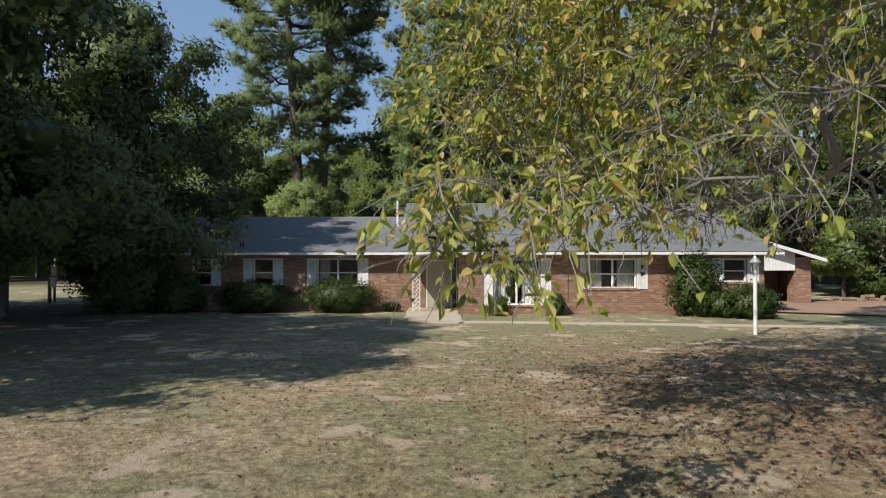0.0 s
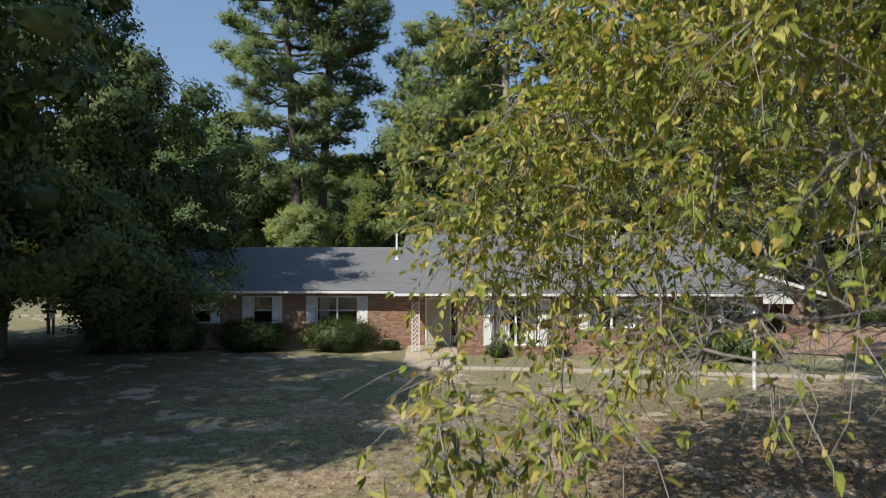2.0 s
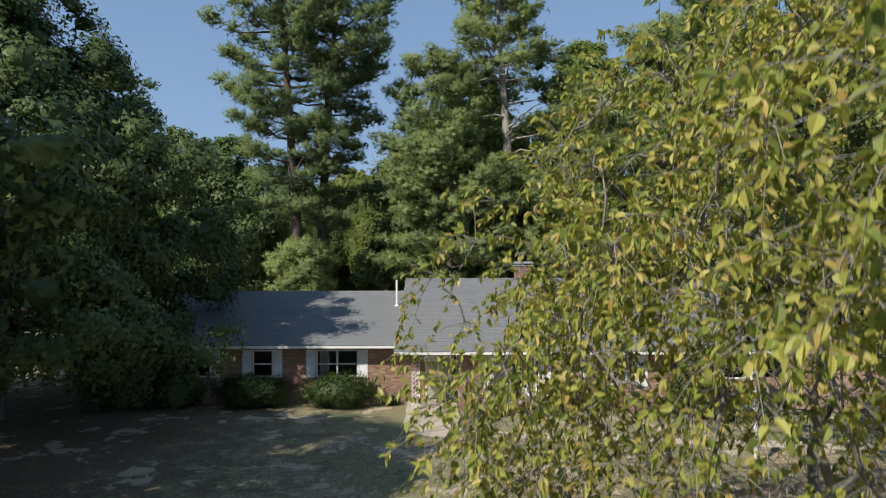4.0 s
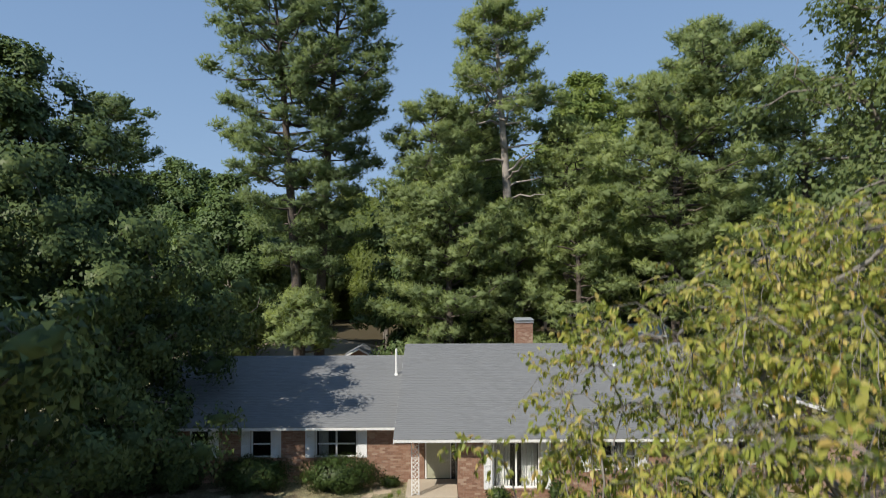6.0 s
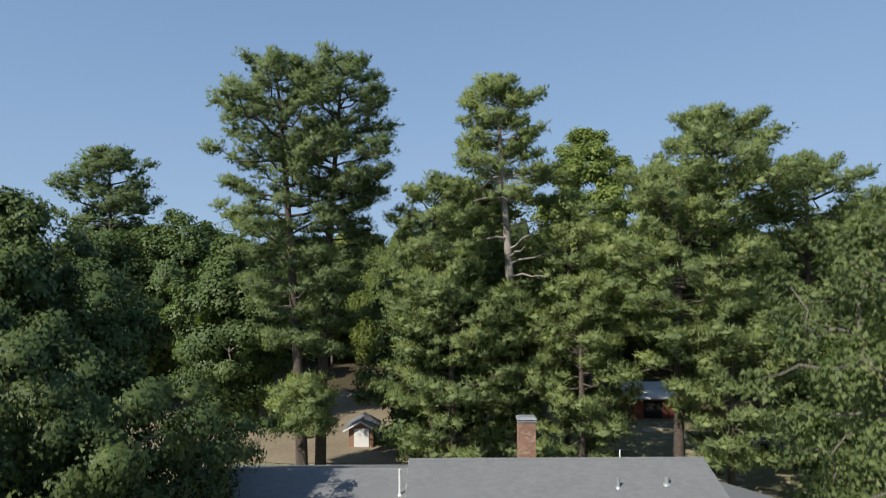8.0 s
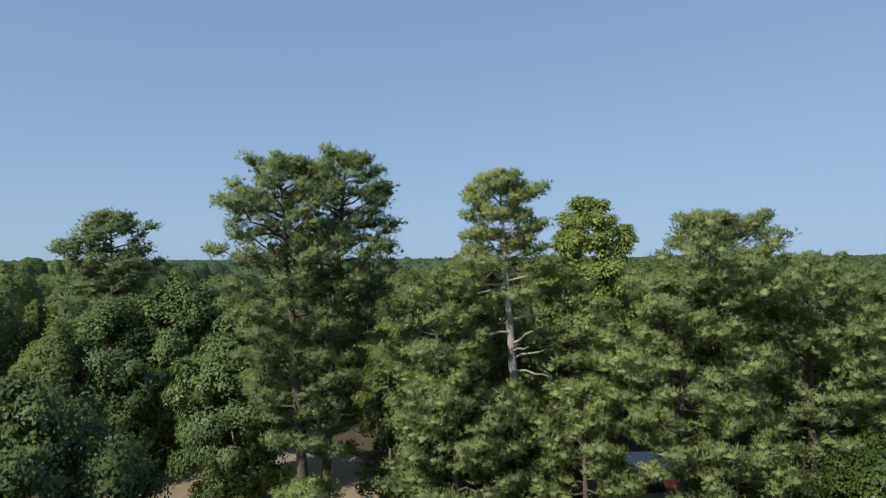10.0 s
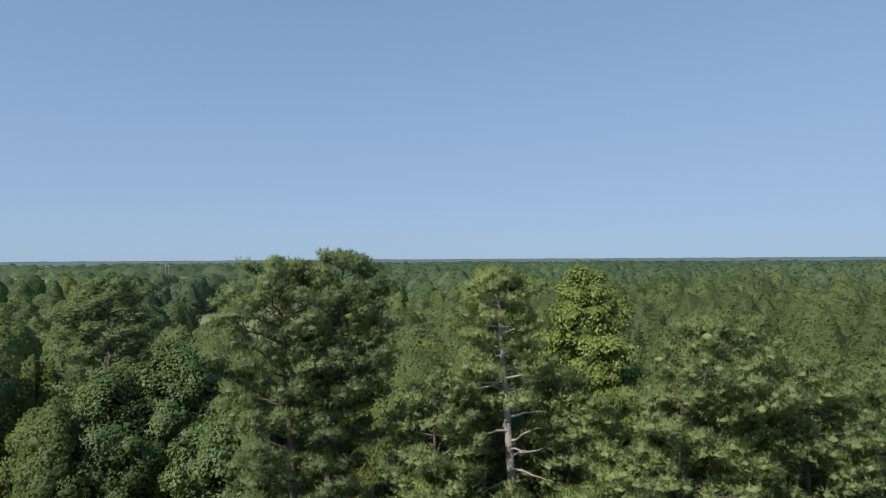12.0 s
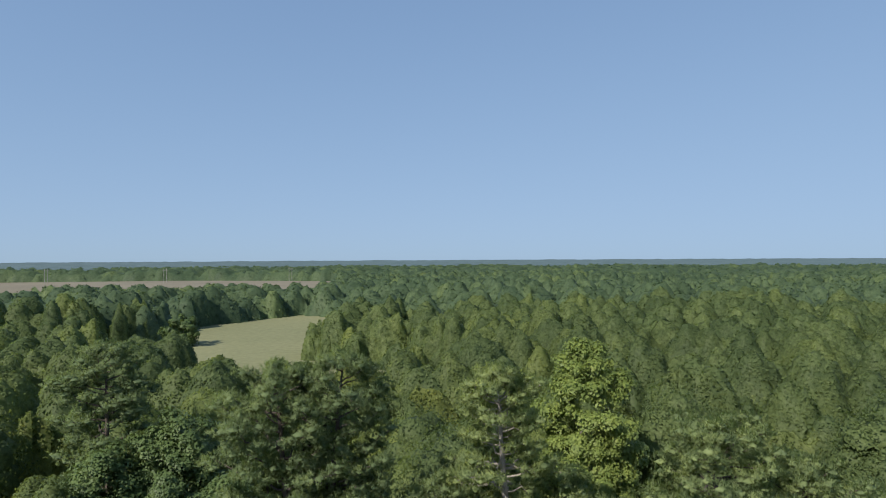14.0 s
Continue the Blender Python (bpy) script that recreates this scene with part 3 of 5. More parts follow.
# ---- the house ----
EAVE, WALL_H = 2.34, 2.30
MY, WY = 23.5, 25.2            # front walls of the main block and of the bedroom wing
house = new("house")
house.location = (0, 0, 0)
tagged(house, "single-storey red brick ranch house with grey shingle roof", "house")


def intervals(x0, x1, z, openings):
    spans = [(x0, x1)]
    for a, b, c, d in openings:
        if c < z < d:
            spans = [s for p, q in spans for s in ((p, min(q, a)), (max(p, b), q)) if s[1] - s[0] > 0.03]
    return spans


def wall_backing(name, x0, x1, y, openings, z1=WALL_H, thick=0.2):
    """The wall behind the bricks, with its openings cut through."""
    g = Geo()
    cuts = sorted({-0.1, z1, *[o[2] for o in openings], *[o[3] for o in openings]})
    cuts = [c for c in cuts if -0.1 <= c <= z1]
    for a, b in zip(cuts[:-1], cuts[1:]):
        for p, q in intervals(x0, x1, (a + b) / 2, openings):
            g.add(box_v(p, q, y + 0.006, y + thick, a, b), BOX)
    return part(name, g, M_MORTAR, house, "red brick wall with pale mortar")


def brick_field(wall, x0, x1, y, openings, near, z1=WALL_H, depth=0.03):
    """Courses of bricks on the wall's face. The stretch of the plan in near is laid brick by brick, the rest in one piece."""
    rest, made = Geo(), 0
    course, pitch = 0.0755, 0.2135
    shared = {}
    row = 0
    z = -0.02
    while z + 0.065 < z1:
        for p, q in intervals(x0, x1, z + 0.033, openings):
            x = x0 - (row % 2) * pitch / 2
            while x < q:
                a, b = max(x, p), min(x + pitch - 0.011, q)
                if b - a > 0.035:
                    if near and near[0] <= a <= near[1] and near[2] <= z <= near[3] and made < 290:
                        w = round(b - a, 3)
                        if w not in shared:
                            g = Geo()
                            g.add(box_v(0, w, -depth * 0.4, depth * 0.4, 0, 0.064), BOX)
                            shared[w] = g.mesh("brick", M_BRICK)
                        ob = new("brick", shared[w])
                        ob.parent = wall
                        ob.location = (a, y + random.uniform(-0.003, 0.002), z)
                        made += 1
                    else:
                        o = random.uniform(-0.003, 0.002)
                        rest.add(box_v(a, b, y - depth * 0.4 + o, y + depth * 0.4 + o, z, z + 0.064), BOX)
                x += pitch
        z += course
        row += 1
    ob = part("brickwork", rest, M_BRICK, wall)
    tagged(ob, kind="stuff")


WING_OPEN = [(-10.30, -9.50, 1.02, 2.14), (-7.80, -6.95, 1.02, 2.14), (-5.18, -3.46, 1.02, 2.14)]
MAIN_OPEN = [(1.92, 3.72, 0.36, 2.12), (5.60, 7.41, 1.00, 2.14), (10.74, 11.63, 1.24, 2.14)]
wing_wall = wall_backing("wall", -13.0, -0.72, WY, WING_OPEN)
main_wall = wall_backing("wall", 0.6, 12.3, MY, MAIN_OPEN)
porch_wall = wall_backing("wall", -0.71, 0.59, WY, [(-0.75, 0.62, -0.1, 2.08)])
PORCH_OPEN = [(-0.75, 0.62, -0.1, 2.08)]


def side_wall(x, y0, y1, z1=WALL_H, gable=None):
    g = Geo()
    g.add(box_v(x - 0.1, x + 0.1, y0, y1, -0.1, z1), BOX)
    if gable:
        ym, zr = gable
        v = [(x - 0.1, y0, z1), (x - 0.1, y1, z1), (x - 0.1, ym, zr), (x + 0.1, y0, z1), (x + 0.1, y1, z1), (x + 0.1, ym, zr)]
        g.add(v, [[0, 1, 2], [3, 5, 4]], [[0, 3, 4, 1], [1, 4, 5, 2], [2, 5, 3, 0]])
    return part("wall", g, M_BRICK, house)


side_wall(-13.0, WY + 0.21, 36.6, gable=(31.0, 4.05))
side_wall(12.2, MY + 0.21, 36.6, gable=(30.4, 4.6))
side_wall(0.7, MY + 0.21, WY + 0.2)
back = Geo()
back.add(box_v(-13.1, 12.3, 36.61, 36.8, -0.1, WALL_H), BOX)
part("wall", back, M_BRICK, house)
fl = Geo()
fl.add(box_v(-12.9, 12.1, WY + 0.25, 36.6, -0.05, 0.12), BOX)
fl.add(box_v(1.66, 12.1, MY + 0.25, WY + 0.25, -0.05, 0.12), BOX)
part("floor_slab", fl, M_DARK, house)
ce = Geo()
ce.add(box_v(-12.9, 12.1, WY + 0.21, 36.6, WALL_H, WALL_H + 0.04), BOX)
ce.add(box_v(1.66, 12.1, MY + 0.21, WY + 0.21, WALL_H, WALL_H + 0.04), BOX)
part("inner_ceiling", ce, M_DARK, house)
# partitions added behind the glass, coloured near-black in place of room shade
rooms = Geo()
rooms.add(box_v(-12.9, 12.1, 28.6, 28.7, 0.12, WALL_H), BOX)
for px in (-8.6, -6.0, -1.2, 4.6, 9.2):
    rooms.add(box_v(px, px + 0.1, (MY if px > 1 else WY) + 0.25, 28.6, 0.12, WALL_H), BOX)
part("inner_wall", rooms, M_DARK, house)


def roof(name, x0, x1, yf, zf, yr, zr, yb, zb, near, label):
    """A gabled roof: a deck, lapped shingle courses on the front slope, a ridge cap, and the back slope."""
    deck = Geo()
    for (ya, za, yc, zc) in ((yf, zf, yr, zr), (yb, zb, yr, zr)):
        v = [(x0, ya, za), (x1, ya, za), (x1, yc, zc), (x0, yc, zc), (x0, ya, za - 0.1), (x1, ya, za - 0.1), (x1, yc, zc - 0.1), (x0, yc, zc - 0.1)]
        deck.add(v, BOX)
    ob = part(name, deck, M_SHINGLE, house, label)
    slope = Vector((0, yr - yf, zr - zf))
    run = slope.length
    slope.normalize()
    nrm = Vector((0, -slope.z, slope.y))
    rest, made, row, s = Geo(), 0, 0, -0.02
    tab, lap = 0.305, 0.142
    shared = None
    sl, nr = np.array(slope), np.array(nrm)
    while s < run:
        x = x0 - 0.01 - (row % 3) * tab / 3
        while x < x1:
            a, b = max(x, x0 - 0.01), min(x + tab - 0.006, x1 + 0.01)
            if b - a > 0.04:
                e = min(s + lap + 0.02, run)
                lift = random.uniform(0.009, 0.015)
                jit = random.uniform(-0.006, 0.006)
                o = np.array([0, yf, zf])
                lo, hi = o + sl * (s + jit), o + sl * e
                v = np.array([lo + nr * 0.002, lo + nr * 0.002, lo + nr * lift, lo + nr * lift, hi + nr * 0.004, hi + nr * 0.004])
                v[[0, 2, 4], 0] = a
                v[[1, 3, 5], 0] = b
                if near[0] <= a <= near[1] and near[2] <= row <= near[3] and made < 290:
                    g = Geo()
                    g.add(v, [[0, 1, 3, 2], [2, 3, 5, 4]])
                    pc = new("shingle", g.mesh("shingle", M_SHINGLE))
                    pc.parent = ob
                    made += 1
                else:
                    rest.add(v, [[0, 1, 3, 2], [2, 3, 5, 4]])
            x += tab
        s += lap
        row += 1
    tagged(part("shingle_course", rest, M_SHINGLE, ob), kind="stuff")
    cap = Geo()
    x = x0
    while x < x1:
        b = min(x + 0.26, x1)
        v = [(x, yr - 0.13, zr - 0.02), (b, yr - 0.13, zr - 0.026), (b, yr, zr + 0.03), (x, yr, zr + 0.036), (x, yr + 0.13, zr - 0.02), (b, yr + 0.13, zr - 0.026)]
        cap.add(v, [[0, 1, 2, 3], [3, 2, 5, 4]])
        x += 0.25
    tagged(part("ridge_cap", cap, M_SHINGLE, ob), kind="stuff")
    # fascia board, drip edge and soffit along the front eave, barge boards on the gables
    part("fascia", box_mesh("fascia", M_WHITE, x0, x1, yf - 0.02, yf + 0.015, zf - 0.125, zf - 0.025, 0.004), None, ob, "white painted fascia board")
    part("soffit", box_mesh("soffit", M_SOFFIT, x0 + 0.02, x1 - 0.02, yf + 0.016, yf + 0.75, zf - 0.12, zf - 0.10, 0.0), None, ob)
    for xb in (x0, x1):
        bb = Geo()
        for (ya, za, yc, zc) in ((yf, zf, yr, zr), (yb, zb, yr, zr)):
            bb.add([(xb - 0.015, ya, za - 0.02), (xb + 0.015, ya, za - 0.02), (xb + 0.015, yc, zc - 0.02), (xb - 0.015, yc, zc - 0.02),
                    (xb - 0.015, ya, za - 0.17), (xb + 0.015, ya, za - 0.17), (xb + 0.015, yc, zc - 0.17), (xb - 0.015, yc, zc - 0.17)], BOX)
        part("barge_board", bb, M_WHITE, ob)
    return ob


WING_RIDGE, MAIN_RIDGE = (31.0, 4.22), (30.5, 4.86)
roof("wing_roof", -13.25, -1.80, 24.6, EAVE + 0.07, *WING_RIDGE, 37.2, 2.35, (-4.2, -1.8, 0, 36), "weathered grey asphalt shingle roof of the wing")
roof("main_roof", -1.80, 12.75, 22.9, EAVE + 0.07, *MAIN_RIDGE, 37.4, 2.35, (-1.8, 0.4, 0, 40), "grey asphalt shingle main roof, a step higher")
gg = Geo()   # the small gable where the main roof stands over the wing
gg.add([(-1.70, 23.2, 2.3), (-1.70, 37.2, 2.3), (-1.70, 30.5, 4.72), (-1.60, 23.2, 2.3), (-1.60, 37.2, 2.3), (-1.60, 30.5, 4.72)], [[0, 1, 2], [3, 5, 4]], [[0, 3, 4, 1], [1, 4, 5, 2], [2, 5, 3, 0]])
part("gable", gg, M_WHITE, house, "white painted gable above the wing roof")


def window(x0, x1, z0, z1, y, lights, rail=True, curtain=None):
    """A white framed window: jambs, meeting rails, panes and a brick sill."""
    w = new("window", Geo().mesh("window"))
    f = Geo()
    t = 0.055
    f.add(box_v(x0, x0 + t, y + 0.03, y + 0.12, z0, z1), BOX)
    f.add(box_v(x1 - t, x1, y + 0.03, y + 0.12, z0, z1), BOX)
    f.add(box_v(x0 + t, x1 - t, y + 0.03, y + 0.12, z1 - t, z1), BOX)
    f.add(box_v(x0 + t, x1 - t, y + 0.03, y + 0.12, z0, z0 + t), BOX)
    n = lights
    step = (x1 - x0 - 2 * t) / n
    for i in range(1, n):
        f.add(box_v(x0 + t + i * step - 0.035, x0 + t + i * step + 0.035, y + 0.04, y + 0.11, z0 + t, z1 - t), BOX)
    if rail:
        zm = z0 + (z1 - z0) * 0.48
        for i in range(n):
            f.add(box_v(x0 + t + i * step + 0.036, x0 + t + (i + 1) * step - 0.036, y + 0.045, y + 0.1, zm - 0.025, zm + 0.025), BOX)
    fr = f.mesh("frame", M_WHITE)
    w.data = fr
    w.name = "window"
    w.parent = house
    tagged(w, "white framed window")
    for i in range(n):
        pg = Geo()
        a, b = x0 + t + i * step, x0 + t + (i + 1) * step
        pg.add(box_v(a, b, y + 0.070, y + 0.075, z0 + t, z1 - t), BOX)
        p = part("pane", pg, M_GLASS, w)
        p.visible_shadow = False
    sill = Geo()
    x = x0 - 0.05
    while x < x1 + 0.05:
        sill.add(box_v(x, min(x + 0.068, x1 + 0.05), y - 0.045, y + 0.03, z0 - 0.07, z0 - 0.004), BOX)
        x += 0.076
    part("sill", sill, M_BRICK, w, "brick sill")
    return w


for (a, b, c, d), n in zip(WING_OPEN, (1, 1, 2)):
    window(a, b, c, d, WY, n)
for (a, b, c, d), n, r in zip(MAIN_OPEN, (2, 2, 1), (False, True, True)):
    window(a, b, c, d, MY, n, r)


def shutter(x0, x1, z0, z1, y, ornament=False):
    """A louvred white shutter: stiles, rails and slats."""
    g = Geo()
    t = 0.05
    for a, b in ((x0, x0 + t), (x1 - t, x1)):
        g.add(box_v(a, b, y - 0.035, y - 0.002, z0, z1), BOX)
    for a, b in ((z0, z0 + 0.07), ((z0 + z1) / 2 - 0.03, (z0 + z1) / 2 + 0.03), (z1 - 0.07, z1)):
        g.add(box_v(x0 + t, x1 - t, y - 0.034, y - 0.002, a, b), BOX)
    s = part("shutter", g, M_SHUTTER, house, "white louvred shutter")
    z = z0 + 0.08
    sl = Geo()
    while z < z1 - 0.08:
        sl.add([(x0 + t, y - 0.028, z), (x1 - t, y - 0.028, z), (x1 - t, y - 0.006, z + 0.045), (x0 + t, y - 0.006, z + 0.045)], [[0, 1, 2, 3]])
        z += 0.034
    tagged(part("slat", sl, M_SHUTTER, s), kind="stuff")
    if ornament:
        o = Geo()
        for k in range(2):
            cz = z1 - 0.33 - k * 0.27
            cx = (x0 + x1) / 2
            ang = np.linspace(0, 2 * np.pi, 14, endpoint=False)
            rr = 0.075 * (1 + 0.35 * np.sin(3 * ang + k))
            v = np.stack([cx + rr * np.cos(ang) * (0.7 + 0.5 * k), np.full(14, y - 0.045), cz + rr * np.sin(ang)], 1)
            v2 = v + np.array([0, 0.008, 0])
            o.add(np.concatenate([v, v2]), [list(range(14))], [[i, (i + 1) % 14, 14 + (i + 1) % 14, 14 + i] for i in range(14)])
        part("ornament", o, M_BLACK, s, "small black metal wall ornament")
    return s


for a in (-9.50, -8.20, -6.95, -5.58, -3.45):
    shutter(a, a + 0.385, 1.02, 2.15, WY)
for a, b, c, o in ((1.58, 1.91, 0.34, False), (3.74, 4.14, 0.34, False), (5.24, 5.58, 0.98, False), (7.42, 7.83, 0.98, True), (10.30, 10.73, 1.22, False), (11.65, 12.1, 1.22, False)):
    shutter(a, b, c, 2.16, MY, o)


def curtain(x0, x1, y, z0, z1, folds):
    n = int((x1 - x0) / 0.02)
    x = np.linspace(x0, x1, n)
    yy = y + 0.03 * np.sin(np.linspace(0, folds * 2 * np.pi, n)) + 0.01 * np.sin(np.linspace(0, folds * 5.1, n))
    v = np.concatenate([np.stack([x, yy, np.full(n, z0)], 1), np.stack([x, yy, np.full(n, z1)], 1)])
    g = Geo()
    i = np.arange(n - 1)
    g.add(v, np.stack([i, i + 1, n + i + 1, n + i], 1))
    tagged(new("curtain", g.mesh("curtain", M_CURTAIN, True)), "off-white pleated curtain hanging inside the window", "curtain", "window curtains")


curtain(2.0, 2.62, MY + 0.34, 0.16, 2.12, 6)
curtain(3.05, 3.66, MY + 0.34, 0.16, 2.12, 6)
curtain(5.62, 6.15, MY + 0.34, 0.9, 2.16, 6)
curtain(6.75, 7.38, MY + 0.34, 0.9, 2.16, 7)
curtain(-5.1, -4.7, WY + 0.34, 0.9, 2.16, 4)

# porch: slab, khaki storm door, glass strip in place of a shaded gap, lacework post
part("porch_slab", box_mesh("porch_slab", M_CONCRETE, -1.4, 0.59, 23.3, 25.18, -0.05, 0.13, 0.01), None, house, "concrete porch slab")
DY = WY + 0.04
door = part("front_door", box_mesh("front_door", M_KHAKI, -0.64, 0.32, DY, DY + 0.05, 0.14, 2.03, 0.004), None, house, "khaki painted front door")
dp = Geo()
for a, b in ((0.28, 0.95), (1.08, 1.9)):
    for c, d in ((-0.54, -0.20), (-0.12, 0.22)):
        dp.add(box_v(c, d, DY - 0.014, DY + 0.002, a, b), BOX)
part("door_panel", dp, M_KHAKI, door)
kn = Geo()
tube(kn, [(0.26, DY, 1.0), (0.26, DY - 0.05, 1.0), (0.26, DY - 0.07, 1.0)], [0.014, 0.026, 0.02], 10)
part("door_knob", kn, M_METAL, door, "round metal knob")
df = Geo()
df.add(box_v(-0.70, -0.641, WY + 0.002, WY + 0.12, 0.131, 2.08), BOX)
df.add(box_v(0.321, 0.37, WY + 0.002, WY + 0.12, 0.131, 2.08), BOX)
df.add(box_v(0.55, 0.58, WY + 0.002, WY + 0.12, 0.131, 2.08), BOX)
df.add(box_v(-0.64, 0.32, WY + 0.002, WY + 0.12, 2.031, 2.08), BOX)
part("door_frame", df, M_WHITE, house, "white door frame")
# added strip: dark glass stands in for the shaded brick return by the door
side = Geo()
side.add(box_v(0.371, 0.549, WY + 0.06, WY + 0.07, 0.14, 2.05), BOX)
part("sidelight", side, M_GLASS, house, "narrow dark glass sidelight beside the door").visible_shadow = False
part("porch_ceiling", box_mesh("porch_ceiling", M_SOFFIT, -1.5, 0.59, 23.66, 25.18, WALL_H - 0.04, WALL_H - 0.01, 0.0), None, house)


def lace_post(x, y):
    """A white wrought-iron porch post: two uprights with a lattice of scrolls between."""
    p = Geo()
    for dx in (-0.14, 0.14):
        p.add(box_v(x + dx - 0.014, x + dx + 0.014, y - 0.014, y + 0.014, 0.13, 2.2), BOX)
    post = part("porch_post", p, M_WHITE, house, "white wrought-iron lattice porch post")
    s = Geo()
    z = 0.25
    while z < 2.1:
        ang = np.linspace(0, 2 * np.pi, 13)
        for cx in (-0.062, 0.062):
            tube(s, np.stack([x + cx + 0.058 * np.cos(ang), np.full(13, y), z + 0.075 * np.sin(ang)], 1), np.full(13, 0.009), 4)
        tube(s, [(x - 0.13, y, z - 0.09), (x, y, z + 0.0), (x + 0.13, y, z + 0.09)], [0.008] * 3, 4)
        z += 0.17
    part("scroll", s, M_WHITE, post)


lace_post(-1.02, 23.45)


def chimney():
    g = Geo()
    cx0, cx1, cy0, cy1 = 4.20, 5.16, 35.0, 35.75
    z = 2.95
    k = 0
    while z < 5.42:
        for (xa, ya, xb, yb) in ((cx0, cy0, cx1, cy0), (cx0, cy1, cx1, cy1), (cx0, cy0, cx0, cy1), (cx1, cy0, cx1, cy1)):
            along = xb - xa if ya == yb else yb - ya
            s = -(k % 2) * 0.107
            while s < along:
                a, b = max(s, 0), min(s + 0.2, along)
                if b - a > 0.03:
                    if ya == yb:
                        g.add(box_v(xa + a, xa + b, ya - 0.01, ya + 0.02, z, z + 0.064), BOX)
                    else:
                        g.add(box_v(xa - 0.012, xa + 0.012, ya + a, ya + b, z, z + 0.064), BOX)
                s += 0.2135
        z += 0.0755
        k += 1
    core = Geo()
    core.add(box_v(cx0 + 0.006, cx1 - 0.006, cy0 + 0.006, cy1 - 0.006, 2.8, 5.44), BOX)
    c = part("chimney", core, M_MORTAR, house, "square red brick chimney with a metal cap")
    tagged(part("brickwork", g, M_BRICK, c), kind="stuff")
    cap = Geo()
    cap.add(box_v(cx0 - 0.06, cx1 + 0.06, cy0 - 0.06, cy1 + 0.06, 5.44, 5.50), BOX)
    cap.add([(cx0 - 0.09, cy0 - 0.09, 5.58), (cx1 + 0.09, cy0 - 0.09, 5.58), (cx1 + 0.09, cy1 + 0.09, 5.58), (cx0 - 0.09, cy1 + 0.09, 5.58),
             (cx0 + 0.02, cy0 + 0.1, 5.69), (cx1 - 0.02, cy0 + 0.1, 5.69), (cx1 - 0.02, cy1 - 0.1, 5.69), (cx0 + 0.02, cy1 - 0.1, 5.69)], BOX)
    for a in (cx0 + 0.02, cx1 - 0.05):
        for b in (cy0 + 0.02, cy1 - 0.05):
            cap.add(box_v(a, a + 0.03, b, b + 0.03, 5.50, 5.58), BOX)
    part("chimney_cap", cap, M_METAL, c, "dull metal chimney cap")


chimney()


def roof_z(y):
    return EAVE + 0.07 + (y - 22.9) / (30.5 - 22.9) * (4.86 - EAVE - 0.07)


def wing_z(y):
    return EAVE + 0.07 + (y - 24.6) / 6.4 * (4.22 - EAVE - 0.07)


def pipe(name, pts, r, material, label):
    g = Geo()
    tube(g, pts, [r] * len(pts), 12)
    top = np.array(pts[-1], dtype=float)
    ang = np.linspace(0, 2 * np.pi, 12, endpoint=False)
    g.add(np.stack([top[0] + r * np.cos(ang), top[1] + r * np.sin(ang), np.full(12, top[2])], 1), [list(range(12))])
    b = np.array(pts[0], dtype=float)
    tube(g, [(b[0], b[1], b[2] - 0.03), (b[0], b[1], b[2] + 0.05), (b[0], b[1], b[2] + 0.07)], [r * 2.2, r * 1.5, r * 1.02], 12)
    part(name, g, material, house, label, True)


yp = 29.0
pipe("vent_pipe", [(-2.15, yp, wing_z(yp)), (-2.15, yp, wing_z(yp) + 0.6), (-2.15, yp, wing_z(yp) + 1.22)], 0.05, M_PVC, "tall white plastic vent pipe")
pipe("vent_pipe", [(-1.98 + 0.16, yp, wing_z(yp) - 0.05), (-1.82, yp, wing_z(yp) + 0.35), (-1.80, yp, wing_z(yp) + 0.52), (-1.74, yp, wing_z(yp) + 0.66), (-1.68, yp, wing_z(yp) + 0.70)], 0.045, M_PVC, "short bent white vent pipe")
pipe("roof_vent", [(7.95, 28.4, roof_z(28.4)), (7.95, 28.4, roof_z(28.4) + 0.2), (7.95, 28.4, roof_z(28.4) + 0.42)], 0.07, M_METAL, "galvanised metal roof vent")
pipe("roof_vent", [(10.25, 28.6, roof_z(28.6)), (10.25, 28.6, roof_z(28.6) + 0.15), (10.25, 28.6, roof_z(28.6) + 0.36)], 0.10, M_METAL, "galvanised metal roof vent")
pipe("vent_pipe", [(8.75, 30.9, 4.7), (8.75, 30.9, 4.9), (8.75, 30.9, 5.12)], 0.04, M_PVC, "white plastic vent pipe behind the ridge")

# carport: sloping roof, white panelled front, brick piers and a dark bay
carport = new("carport")
tagged(carport, "open carport with white front panel and brick pier", "carport")
cr = Geo()
cr.add([(12.4, 28.3, 3.72), (17.65, 28.3, 2.16), (17.65, 31.8, 2.16), (12.4, 31.8, 3.72), (12.4, 28.3, 3.62), (17.65, 28.3, 2.06), (17.65, 31.8, 2.06), (12.4, 31.8, 3.62)], BOX)
part("roof", cr, M_SHINGLE, carport)
fb = Geo()
fb.add([(12.4, 28.24, 3.70), (17.7, 28.24, 2.13), (17.7, 28.29, 2.13), (12.4, 28.29, 3.70), (12.4, 28.24, 3.54), (17.7, 28.24, 1.97), (17.7, 28.29, 1.97), (12.4, 28.29, 3.54)], BOX)
part("barge_board", fb, M_WHITE, carport)
fp = Geo()
fp.add([(12.35, 28.75, 1.58), (16.5, 28.75, 1.58), (16.5, 28.75, 2.38), (12.35, 28.75, 3.6), (12.35, 28.8, 1.58), (16.5, 28.8, 1.58), (16.5, 28.8, 2.38), (12.35, 28.8, 3.6)], BOX)
part("front_panel", fp, M_WHITE, carport, "white painted front panel")
